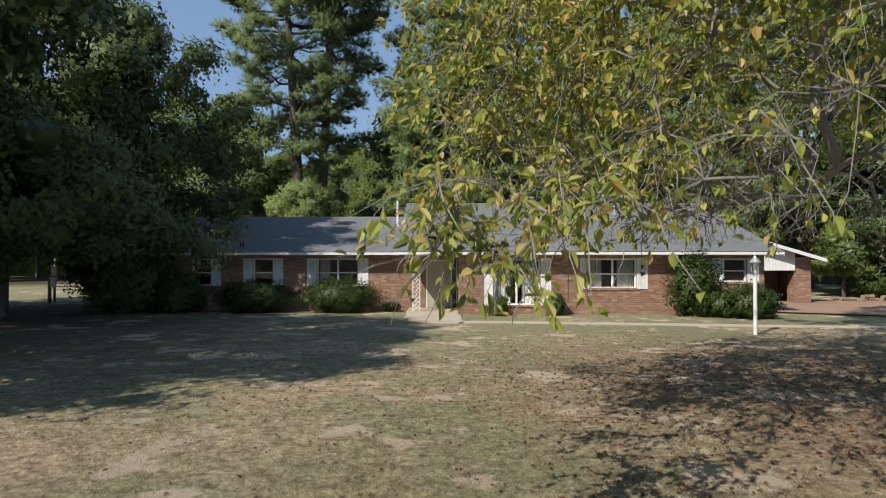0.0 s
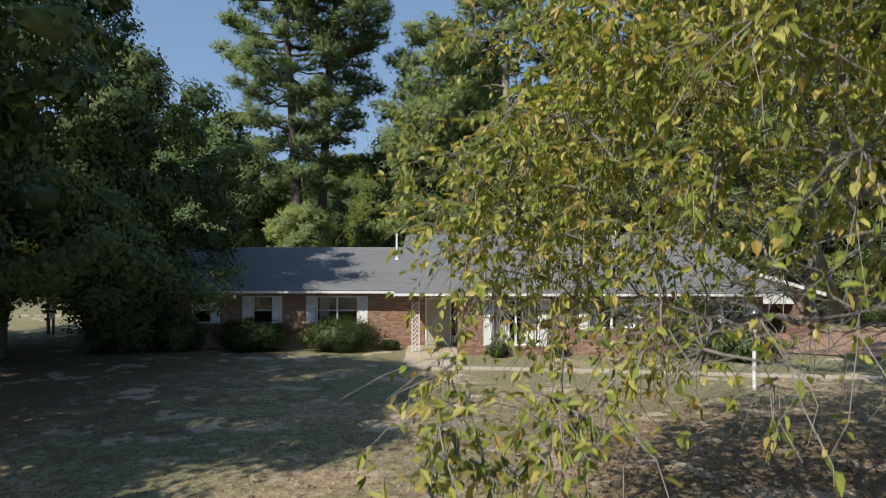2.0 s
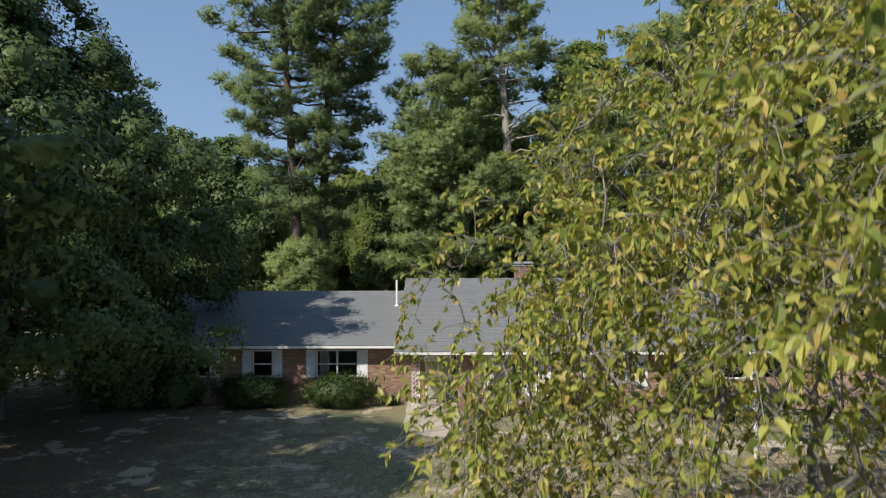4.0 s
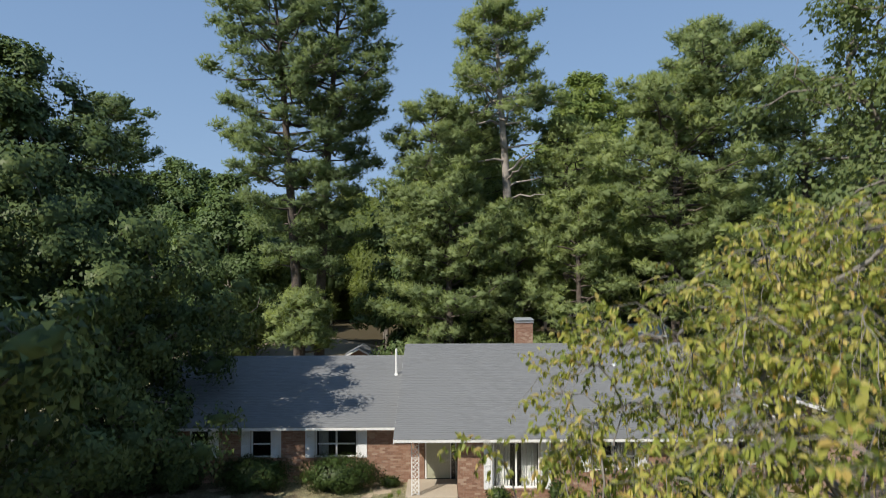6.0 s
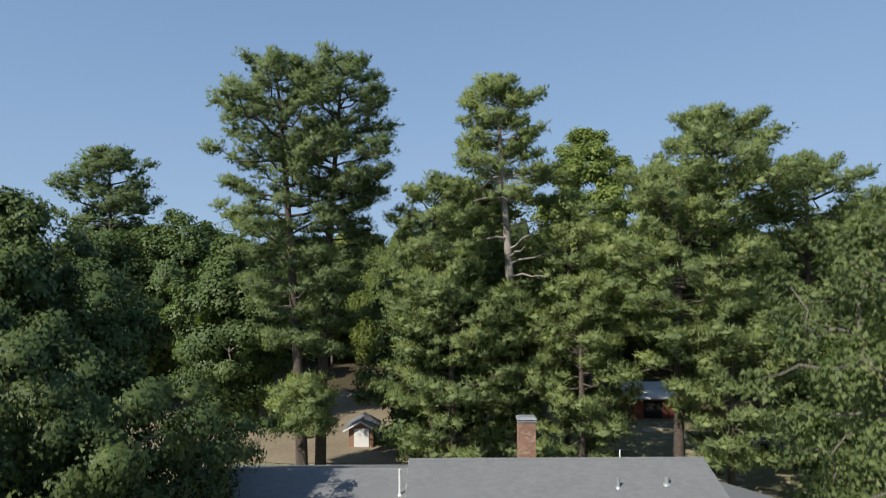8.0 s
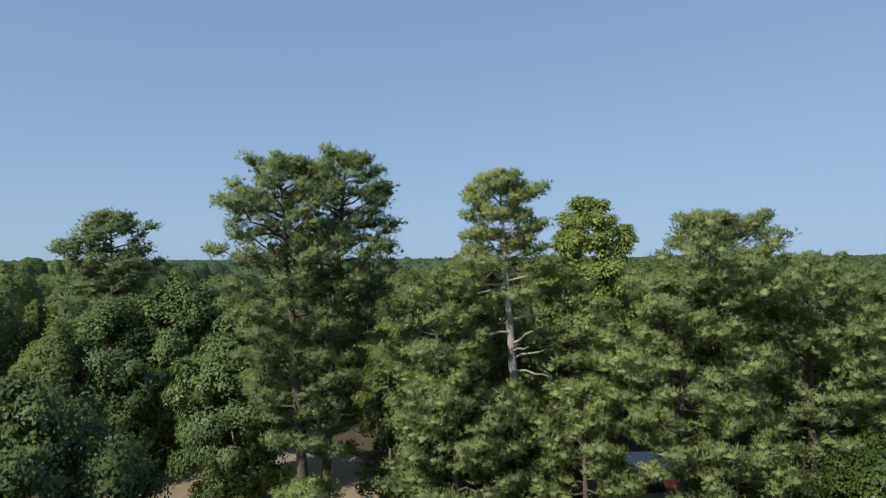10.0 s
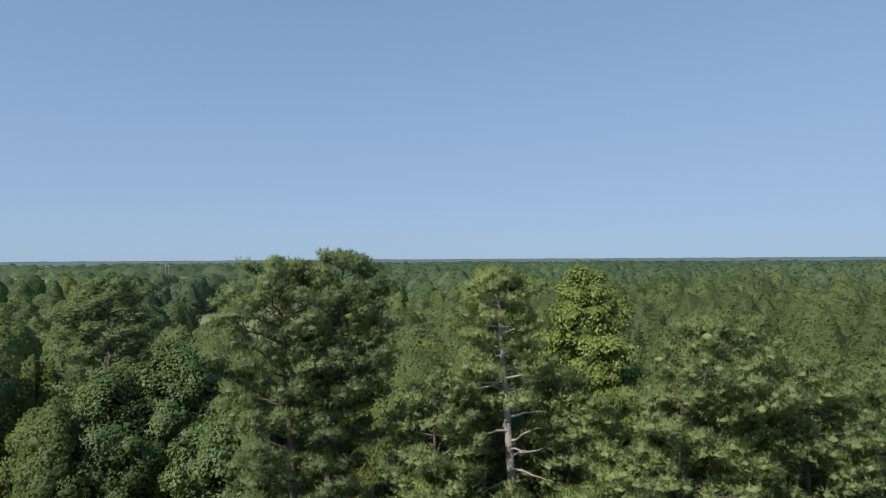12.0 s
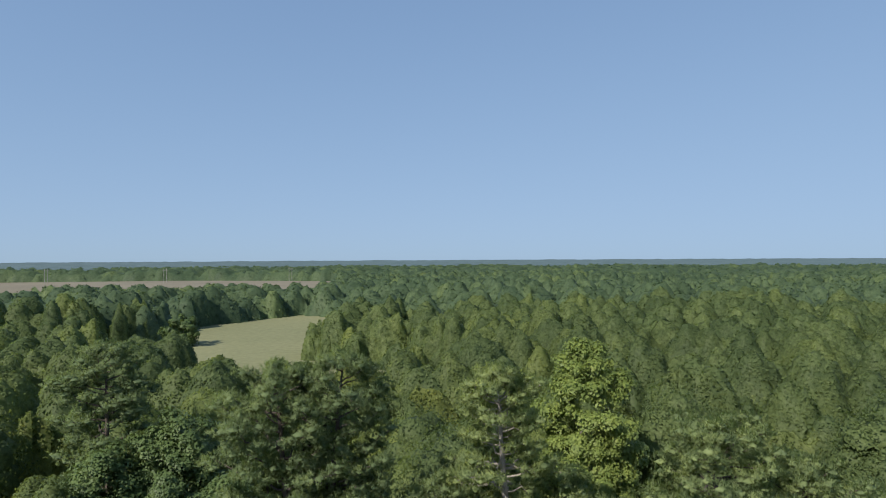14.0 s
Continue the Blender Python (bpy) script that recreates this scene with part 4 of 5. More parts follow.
for bx in np.arange(12.6, 16.5, 0.4):
    part("batten", box_mesh("batten", M_WHITE, bx, bx + 0.04, 28.735, 28.749, 1.6, 2.3, 0.0), None, carport)
pier = part("pier", box_mesh("pier", M_MORTAR, 16.52, 17.3, 28.85, 29.45, -0.05, 2.2, 0.0), None, carport, "square red brick pier")
pb = Geo()
zz, kk = 0.0, 0
while zz < 2.05:
    for face in range(2):
        s = -(kk % 2) * 0.107
        L = 0.78 if face == 0 else 0.6
        while s < L:
            a, b = max(s, 0), min(s + 0.2, L)
            if b - a > 0.03:
                pb.add(box_v(16.52 + a, 16.52 + b, 28.838, 28.86, zz, zz + 0.064) if face == 0 else box_v(16.508, 16.53, 28.85 + a, 28.85 + b, zz, zz + 0.064), BOX)
            s += 0.2135
    zz += 0.0755
    kk += 1
tagged(part("brickwork", pb, M_BRICK, pier), kind="stuff")
cb = Geo()
cb.add(box_v(12.35, 17.4, 31.5, 31.7, -0.05, 2.1), BOX)
cb.add(box_v(17.2, 17.4, 29.6, 31.5, -0.05, 2.05), BOX)
part("wall", cb, M_BRICK, carport)


# ---- things round the house ----
def lamp_post(x, y):
    root = new("lamp_post")
    root.location = (x, y, 0)
    tagged(root, "white yard lamp post with a glass lantern on top", "lamp post")
    g = Geo()
    tube(g, [(0, 0, -0.05), (0, 0, 0.9), (0, 0, 1.62)], [0.055, 0.052, 0.05], 14)
    tube(g, [(0, 0, 1.62), (0, 0, 1.65), (0, 0, 1.68)], [0.05, 0.075, 0.04], 14)
    part("post", g, M_WHITE, root, smooth=True)
    c = Geo()
    for k in range(4):
        a = math.pi / 4 + k * math.pi / 2
        tube(c, [(0.07 * math.cos(a), 0.07 * math.sin(a), 1.68), (0.115 * math.cos(a), 0.115 * math.sin(a), 2.02)], [0.009, 0.009], 5)
    tube(c, [(0, 0, 2.02), (0, 0, 2.05), (0, 0, 2.16), (0, 0, 2.24)], [0.15, 0.155, 0.06, 0.015], 8)
    tube(c, [(0, 0, 1.67), (0, 0, 1.69)], [0.09, 0.085], 8)
    part("lantern_frame", c, M_METAL, root, "dull grey lantern frame")
    gl = Geo()
    tube(gl, [(0, 0, 1.70), (0, 0, 2.01)], [0.065, 0.105], 8)
    part("lantern_glass", gl, M_GLASS, root, "clear lantern glass")


lamp_post(8.8, 17.3)


def meter_post(x, y):
    root = new("meter_pole")
    root.location = (x, y, 0)
    tagged(root, "weathered service post with grey electric meter box", "meter pole")
    g = Geo()
    tube(g, [(-0.14, 0, -0.1), (-0.14, 0, 1.6), (-0.13, 0, 3.4)], [0.085, 0.08, 0.07], 10)
    part("post", g, M_POLE, root, smooth=True)
    g = Geo()
    tube(g, [(0.10, 0, -0.1), (0.10, 0, 1.0), (0.10, 0, 1.75)], [0.06, 0.06, 0.055], 10)
    part("short_post", g, M_POLE, root, smooth=True)
    part("meter_box", box_mesh("meter_box", M_METAL, -0.02, 0.24, -0.16, -0.06, 0.75, 1.25, 0.015), None, root, "grey meter box")
    part("breaker_box", box_mesh("breaker_box", M_METAL, 0.0, 0.22, -0.15, -0.06, 1.30, 1.72, 0.015), None, root)
    g = Geo()
    tube(g, [(0.02, -0.1, 1.7), (0.0, -0.1, 2.5), (-0.05, -0.1, 3.3), (-0.16, -0.16, 3.42)], [0.03, 0.03, 0.03, 0.03], 8)
    part("conduit", g, M_METAL, root, smooth=True)


meter_post(-18.9, 29.7)


def shrub(name, label, x, y, rx, ry, h, rng, leaves, leaf=0.07, material=None, ragged=0.15):
    """A shrub: stems from the ground and a lumpy mass of leaves."""
    root = new(name)
    root.location = (x, y, 0)
    tagged(root, label, "shrub", "foundation shrubs")
    n = 26
    a = rng.uniform(0, 2 * np.pi, n)
    r = np.sqrt(rng.random(n))
    zz = rng.uniform(0.25, 0.92, n) * h
    T = np.stack([rx * r * np.cos(a) * 0.85, ry * r * np.sin(a) * 0.85, zz], 1)
    g = Geo()
    for t in T:
        tube(g, [(t[0] * 0.15, t[1] * 0.15, -0.05), (t[0] * 0.5, t[1] * 0.5, t[2] * 0.55), tuple(t)], [0.018, 0.012, 0.006], 4)
    part("stem", g, M_BARK, root)
    th, u = rng.uniform(0, 2 * np.pi, leaves), rng.uniform(-0.95, 1, leaves)
    s = np.sqrt(1 - u * u)
    d = np.stack([s * np.cos(th), s * np.sin(th), u], 1)
    lump = 1 + ragged * np.sin(4 * th + 3 * u + x) + ragged * 0.8 * np.sin(7 * th - 6 * u + x) + rng.normal(size=leaves) * ragged * 0.45
    rad = (0.72 + 0.3 * rng.random(leaves) ** 0.6) * lump
    P = d * rad[:, None] * np.array([rx, ry, h * 0.5]) + np.array([0, 0, h * 0.5])
    P[:, 2] = np.maximum(P[:, 2], 0.03)
    g = Geo()
    m = 90
    spray_cores(g, P[:m] * np.array([0.7, 0.7, 0.72]) + np.array([0, 0, 0.1 * h]), np.full(m, 0.26 * min(rx, ry, h * 0.5)), rng, np.array([0, 0, h * 0.5]))
    leaf_fan(g, P, leaf, leaf * 0.62, rng, 0.4, d * 0.8, 0.0, full=False, round_off=unit(d + np.array([[0, 0, 0.2]])))
    part("foliage", g, material or M_SHRUB, root)


R1 = np.random.default_rng(21)
shrub("clipped_shrub", "rounded dark green evergreen shrub under the wing windows", -7.55, 24.4, 1.5, 0.75, 1.28, R1, 9000)
shrub("clipped_shrub", "rounded dark green evergreen shrub under the wing windows", -4.05, 24.3, 1.5, 0.8, 1.34, R1, 9000)
shrub("small_shrub", "small low green shrub against the brick", -2.1, 24.75, 0.4, 0.3, 0.42, R1, 900)
shrub("small_shrub", "small low green shrub against the brick", 2.1, 22.95, 0.42, 0.35, 0.62, R1, 1200)
shrub("small_shrub", "narrow little evergreen by the tall window", 4.28, 23.0, 0.3, 0.3, 0.85, R1, 1300)
shrub("tall_shrub", "tall loose green shrub against the brick wall", 9.35, 22.75, 0.85, 0.6, 2.25, R1, 7000, 0.10, None, 0.24)
shrub("loose_shrub", "loose olive-green shrub before the brick wall", 10.15, 22.4, 0.6, 0.6, 0.95, R1, 4500, 0.08, None, 0.22)
shrub("loose_shrub", "loose olive-green shrub before the brick wall", 11.0, 21.9, 0.8, 0.7, 1.15, R1, 6500, 0.09, None, 0.22)
shrub("corner_shrub", "big dark overgrown shrub at the wing corner", -12.6, 24.2, 1.7, 1.0, 2.7, R1, 9000, 0.13, M_LEAF_DARK, 0.2)
shrub("corner_shrub", "dark overgrown shrub under the wing wall", -10.5, 24.4, 0.9, 0.65, 1.5, R1, 5000, 0.11, M_LEAF_DARK, 0.2)


def log(x, y, turn, length, r, z, rng):
    """A short sawn log, slightly bent and uneven."""
    g = Geo()
    u = np.linspace(-0.5, 0.5, 6)
    c, q = math.cos(radians(turn)), math.sin(radians(turn))
    bend = 0.05 * np.cos(u * 3)
    tube(g, np.stack([u * length * c - bend * q, u * length * q + bend * c, np.full(6, 0.0)], 1), r * rng.uniform(0.9, 1.08, 6), 9)
    n = g.n
    for ring, flip in ((0, 1), (n - 9, -1)):
        g.f.append(np.array([list(range(ring, ring + 9))[::flip]]))
    ob = new("log", g.mesh("log", M_POLE))
    ob.location = (x, y, z)
    tagged(ob, "weathered brown cut log lying beside the dirt drive", "log", "log pile")


RL = np.random.default_rng(71)
for k in range(8):
    log(19.6 + 0.42 * k + RL.normal() * 0.1, 30.4 + RL.normal() * 0.25, RL.uniform(-40, 40), RL.uniform(0.4, 1.0), RL.uniform(0.06, 0.11), 0.13 + (0.12 if k in (3, 5) else 0.0), RL)


def pump_house(x, y):
    root = new("pump_house")
    root.location = (x, y, 0)
    tagged(root, "tiny brick pump house with gabled roof and white door", "shed")
    g = Geo()
    g.add(box_v(-0.95, 0.95, 0, 2.2, -0.05, 1.5), BOX)
    g.add([(-0.95, 0, 1.5), (0.95, 0, 1.5), (0, 0, 2.05), (-0.95, 2.2, 1.5), (0.95, 2.2, 1.5), (0, 2.2, 2.05)], [[0, 1, 2], [3, 5, 4]], [[0, 3, 4, 1], [1, 4, 5, 2], [2, 5, 3, 0]])
    part("wall", g, M_BRICK, root)
    r = Geo()
    for s in (-1, 1):
        r.add([(0, -0.35, 2.16), (s * 1.35, -0.35, 1.42), (s * 1.35, 2.5, 1.42), (0, 2.5, 2.16), (0, -0.35, 2.08), (s * 1.35, -0.35, 1.34), (s * 1.35, 2.5, 1.34), (0, 2.5, 2.08)], BOX)
    part("roof", r, M_SHINGLE, root)
    f = Geo()
    for s in (-1, 1):
        f.add([(0, -0.39, 2.17), (s * 1.37, -0.39, 1.42), (s * 1.37, -0.355, 1.42), (0, -0.355, 2.17), (0, -0.39, 2.02), (s * 1.37, -0.39, 1.28), (s * 1.37, -0.355, 1.28), (0, -0.355, 2.02)], BOX)
    part("barge_board", f, M_WHITE, root)
    part("door", box_mesh("door", M_WHITE, -0.55, 0.62, -0.05, -0.004, 0.02, 1.5, 0.01), None, root, "white painted door")


pump_house(-6.5, 48.2)


def outbuilding(x, y, w, d, h, name, label, wall_m, roof_m):
    root = new(name)
    root.location = (x, y, 0)
    tagged(root, label, "shed")
    g = Geo()
    g.add(box_v(-w / 2, w / 2, 0, d, -0.05, h), BOX)
    part("wall", g, wall_m, root)
    r = Geo()
    r.add([(-w / 2 - 0.3, -0.4, h + 0.02), (w / 2 + 0.3, -0.4, h + 0.02), (w / 2 + 0.3, d + 0.3, h + 0.75), (-w / 2 - 0.3, d + 0.3, h + 0.75),
           (-w / 2 - 0.3, -0.4, h - 0.08), (w / 2 + 0.3, -0.4, h - 0.08), (w / 2 + 0.3, d + 0.3, h + 0.62), (-w / 2 - 0.3, d + 0.3, h + 0.62)], BOX)
    part("roof", r, roof_m, root)
    part("door", box_mesh("door", M_DARK, -w * 0.2, w * 0.2, -0.04, -0.004, 0.0, h * 0.85, 0.01), None, root)


M_BARN = surface("faded_red_boards", (0.20, 0.055, 0.04), (0.32, 0.10, 0.07), 3.0, 30.0, 0.9, 0.3)
M_TIN = surface("pale_tin_roof", (0.55, 0.57, 0.60), (0.72, 0.74, 0.76), 1.0, 10.0, 0.45, 0.1, metal=0.3)
outbuilding(19.2, 56.5, 4.2, 3.2, 1.9, "red_shed", "faded red shed with a pale tin roof among pines", M_BARN, M_TIN)
outbuilding(23.4, 45.0, 1.6, 1.8, 1.3, "white_shed", "small white shed with dark roof under the trees", M_WHITE, M_SHINGLE)


# ---- the yard tree whose crown hangs beside the camera's way ----
def yard_tree(x, y):
    rng = np.random.default_rng(5)
    prof = [(2.6, 5.0), (3.2, 5.5), (4.5, 5.7), (6.0, 5.6), (7.5, 5.2), (8.6, 4.4), (9.4, 3.0), (10.2, 0.6)]
    T = crown_targets(900, (0, 0), prof, rng, 0.30, 0.35)
    foot = np.array([x, y, 0])
    low = np.stack([rng.uniform(-0.1, 1.7, 15), rng.uniform(3.9, 5.6, 15), rng.uniform(2.35, 2.95, 15)], 1) - foot
    hang = np.stack([rng.uniform(-0.25, 1.0, 14), rng.uniform(3.3, 4.4, 14), rng.uniform(2.1, 2.6, 14)], 1) - foot
    yy = rng.uniform(5.2, 9.0, 46)
    zz = rng.uniform(2.9, 7.0, 46)
    reach = np.clip((zz - 6.0) * 0.9, 0, 1.2)
    edge = np.stack([-0.25 + reach + (2.4 - reach) * rng.random(46) ** 0.6, yy, zz], 1) - foot
    dense = len(T)
    mid = np.stack([rng.uniform(0.3, 2.6, 30), rng.uniform(5.5, 8.0, 30), rng.uniform(2.9, 4.4, 30)], 1) - foot
    # boughs added on the sun side, mostly out of view, to shade the crown
    sunward = np.stack([rng.uniform(-4.7, -1.6, 150), rng.uniform(-5.2, -2.4, 150), rng.uniform(5.0, 8.2, 150)], 1)
    T = np.concatenate([T, sunward, mid, low, hang[:11], edge])
    root = new("yard_tree")
    root.location = (x, y, 0)
    tagged(root, "spreading lawn tree with yellowing leaves and pale drooping twigs", "tree")
    P, A, Q = [], [], []
    limbs = branching((0, 0, -0.1), T[:dense], rng, 7.0, r_tip=0.008, r_max=0.24, lift=0.16, power=0.32)
    held = [q for q in T[:dense]]
    for t in sorted(T[dense:], key=lambda q: np.linalg.norm(q)):
        near = held[int(np.argmin(np.linalg.norm(np.array(held) - t, axis=1)))]
        held.append(t)
        u = np.linspace(0, 1, 6)
        p = near + (t - near) * u[:, None] + np.array([0, 0, 1.0]) * (0.12 * np.linalg.norm(t - near) * np.sin(np.pi * u))[:, None]
        p[1:-1] += rng.normal(size=(4, 3)) * 0.03
        tube(limbs, p, [0.012, 0.011, 0.010, 0.008, 0.006, 0.004], 4)
        m = int(16 * np.linalg.norm(t - near)) + 3
        w = rng.uniform(0.2, 1.0, m)
        P.append(np.stack([np.interp(w, u, p[:, c]) for c in range(3)], 1) + rng.normal(size=(m, 3)) * 0.03)
        A.append(np.repeat((t - near)[None], m, 0))
    part("trunk", limbs, M_PALEBARK, root, smooth=True)
    tw, lf = Geo(), Geo()
    for i, t in enumerate(T):
        away = unit(np.array([t[0], t[1], 0.0]))
        front = t[1] < 2.0
        inner = (t[0] > -4.0 and t[2] < 3.7) or (t[0] > -1.9 and t[2] < 4.5)
        full = float(np.clip((t[2] - 1.9) / 3.4, 0.34, 1.0))
        for k in range(4 if dense <= i < dense + 150 else 12 if inner and front else 6 if i >= dense else 8 if front else 4):
            d = unit(away * 0.55 + rng.normal(size=3) * 0.75)
            L = rng.uniform(0.4, 1.0) * (0.7 if t[2] < 2.75 else 1.0)
            u = np.linspace(0, 1, 4)
            p = t + d * (L * u)[:, None] + np.array([0, 0, -1.0]) * (0.45 * L * u ** 1.8)[:, None]
            p[1:] += rng.normal(size=(3, 3)) * 0.035
            p[:, 2] = np.maximum(p[:, 2], 1.75 if t[2] < 2.7 and t[0] < -4 else 2.35)
            tube(tw, p, [0.0058, 0.0048, 0.0036, 0.0022], 3)
            # leaves sit in rosettes towards the twigs' ends; the shaded inside and underside are mostly bare
            m = int(rng.integers(7, 17) * full) if front else 12
            if inner:
                m = m // 3 if k % 4 == 0 else 0
            elif t[2] < 4.2 and k % 4 == 3:
                m = 0
            w = rng.beta(2.2, 1.0, m)
            q = np.stack([np.interp(w, u, p[:, c]) for c in range(3)], 1)
            if front:
                P.append(q)
                A.append(np.repeat((p[-1] - p[0])[None], m, 0))
            else:
                Q.append(q)
    P, A, Q = np.concatenate(P), unit(np.concatenate(A)), np.concatenate(Q)
    leaf_fan(lf, P, 0.118, 0.062, rng, 0.4, None, 0.6, full=True, along=A * 0.6, fold=0.22)
    leaf_fan(lf, Q, 0.105, 0.055, rng, 0.45, None, 0.75)
    tagged(part("twig", tw, M_PALEBARK, root), kind="stuff")
    part("crown", lf, M_LEAF_YARD, root)


yard_tree(6.8, 7.4)

M_LEAF_PALE = leaf_material("pale_green_leaf", [(0.10, 0.145, 0.06), (0.135, 0.18, 0.072), (0.17, 0.21, 0.085)], 0.35)
broadleaf("lawn_tree", "tall lawn tree with dull pale green leaves", 12.1, 12.6, [(5, 3.0), (7, 4.2), (10, 4.5), (13, 4.1), (15, 3.3), (16.5, 2.3), (18.4, 0.4)], np.random.default_rng(34), 520, 170, 0.62, 0.12, M_LEAF_PALE, M_BARK, 0.26, droop=0.9)

# ---- dark oaks at the lawn's other side ----
DARK = "dense dark green shade tree beside the house"
broadleaf("shade_tree", DARK, -16.4, 22.6, [(2.0, 5.4), (2.8, 7.4), (5, 7.9), (8, 7.1), (11, 5.0), (13.5, 3.6), (15.5, 2.2), (17.3, 0.3)], np.random.default_rng(31), 700, 240, 0.9, 0.16, M_LEAF_DARK, M_BARK, 0.34, droop=0.5, core=0.5)
broadleaf("shade_tree", DARK, -22.0, 20.0, [(2.4, 4.5), (5, 7.0), (8, 6.6), (11, 5.4), (14, 3.6), (17.0, 0.4)], np.random.default_rng(32), 440, 130, 1.0, 0.22, M_LEAF_DARK, M_BARK, 0.34, droop=0.5, core=0.5)
broadleaf("shade_tree", "broad dark green shade tree on the lawn", -14.2, 8.2, [(3.0, 4.0), (5, 6.4), (8, 6.7), (11, 5.6), (14, 3.4), (16.0, 0.4)], np.random.default_rng(33), 460, 160, 1.0, 0.19, M_LEAF_DARK, M_BARK, 0.34, droop=0.5, core=0.45)
broadleaf("shade_tree", "broad dark green shade tree on the lawn", -22.5, 10.5, [(3.0, 5.0), (5, 7.0), (8, 7.4), (11, 6.6), (14, 4.6), (17.5, 0.4)], np.random.default_rng(35), 420, 110, 1.05, 0.25, M_LEAF_DARK, M_BARK, 0.34, droop=0.4)

# ---- tall pines behind the house ----
PINE = "tall loblolly pine with tufted needle masses"
G = "pines behind the house"
pine("tall_pine", PINE, -9.7, 42.0, 28.8, 8.0, [(0, 2.4), (0.22, 3.4), (0.45, 4.7), (0.6, 5.2), (0.8, 4.2), (0.93, 3.0), (1, 1.2)], np.random.default_rng(41), 70, 29, 0.40, 0.14, (-1.7, 0.3), group=G)
pine("tall_pine", PINE, -8.7, 43.2, 29.4, 7.5, [(0, 2.6), (0.22, 3.6), (0.45, 4.6), (0.6, 4.9), (0.8, 4.0), (0.93, 3.2), (1, 1.4)], np.random.default_rng(42), 70, 29, 0.38, 0.14, (1.5, 0.5), group=G)
pine("bare_pine", "tall pine with a stripped grey trunk and a leafy top", 5.3, 44.8, 28.0, 18.6, [(0, 5.8), (0.22, 5.6), (0.42, 3.0), (0.7, 3.0), (0.88, 2.2), (1, 0.8)], np.random.default_rng(43), 51, 29, 0.46, 0.52, (-1.2, 0.0), group=G)
pine("pine", PINE, 14.9, 39.2, 20.6, 7.0, [(0, 4.4), (0.3, 5.2), (0.6, 5.0), (0.85, 4.0), (1, 1.8)], np.random.default_rng(44), 75, 27, 0.34, 0.5, group=G)
pine("round_pine", "round-headed loblolly pine with an airy domed crown", 18.6, 42.0, 24.6, 12.0, [(0, 3.4), (0.3, 4.6), (0.6, 5.4), (0.8, 5.2), (0.93, 4.0), (1, 2.0)], np.random.default_rng(45), 65, 27, 0.36, 0.46, group=G)
pine("pine", PINE, 25.6, 43.0, 21.8, 4.5, [(0, 4.2), (0.3, 5.0), (0.6, 4.6), (0.85, 3.4), (1, 1.4)], np.random.default_rng(46), 73, 27, 0.34, 0.45, group=G)
pine("pine", PINE, 0.6, 41.0, 15.0, 1.4, [(0, 3.4), (0.3, 4.2), (0.6, 3.8), (0.85, 2.6), (1, 0.9)], np.random.default_rng(47), 61, 27, 0.26, 0.45, group=G)
pine("pine", PINE, 8.9, 40.0, 13.6, 0.9, [(0, 3.0), (0.3, 3.6), (0.6, 3.2), (0.85, 2.2), (1, 0.8)], np.random.default_rng(48), 58, 27, 0.24, 0.5, group=G)
pine("pine", PINE, -0.8, 43.5, 20.4, 4.0, [(0, 3.4), (0.3, 4.4), (0.6, 4.0), (0.85, 3.0), (1, 1.0)], np.random.default_rng(49), 63, 27, 0.28, 0.4, group=G)
pine("pine", PINE, 2.2, 47.5, 20.5, 6.0, [(0, 3.4), (0.3, 4.2), (0.6, 4.0), (0.85, 3.0), (1, 1.2)], np.random.default_rng(52), 56, 23, 0.28, 0.5, group=G)
pine("pine", PINE, 9.4, 46.6, 19.6, 6.0, [(0, 3.4), (0.3, 4.2), (0.6, 4.0), (0.85, 3.0), (1, 1.2)], np.random.default_rng(53), 58, 25, 0.28, 0.5, group=G)
pine("pine", "bushy low pine behind the carport", 17.0, 36.6, 12.4, 2.2, [(0, 2.4), (0.25, 3.5), (0.6, 3.4), (0.85, 2.4), (1, 0.8)], np.random.default_rng(55), 56, 27, 0.2, 0.5, group=G)
pine("pine", PINE, 5.0, 42.6, 12.6, 1.0, [(0, 2.6), (0.3, 3.3), (0.6, 2.9), (0.85, 2.0), (1, 0.7)], np.random.default_rng(56), 53, 27, 0.2, 0.45, group=G)
pine("young_pine", "young bushy pine at the foot of tall pines", -9.2, 40.6, 6.9, 2.9, [(0, 2.2), (0.3, 2.5), (0.6, 2.1), (1, 0.6)], np.random.default_rng(54), 34, 22, 0.12, 0.5, group=G)
pine("young_pine", "young light green pine past the dirt drive", 22.2, 34.0, 3.9, 0.9, [(0, 1.3), (0.3, 1.5), (0.6, 1.2), (1, 0.4)], np.random.default_rng(57), 26, 18, 0.08, 0.62, group=G, size=1.0)
pine("far_pine", "dark pine with a flat layered crown", -36.2, 67.0, 26.8, 9.5, [(0, 4.0), (0.4, 5.2), (0.65, 5.0), (0.87, 3.6), (1, 1.6)], np.random.default_rng(50), 58, 24, 0.38, 0.04, length=0.32, width=0.08, count=6, group=G, sag=0.1, size=1.75)
pine("pine", PINE, 31.0, 44.0, 19.5, 2.5, [(0, 4.2), (0.3, 5.0), (0.6, 4.6), (0.85, 3.4), (1, 1.4)], np.random.default_rng(51), 65, 23, 0.34, 0.4, group=G)
snag = [o for o in scene.objects if o.name == "bare_pine"][0]
for piece in snag.children:
    if piece.name.startswith("trunk"):
        piece.data.materials[0] = M_DEADWOOD
RD = np.random.default_rng(9)
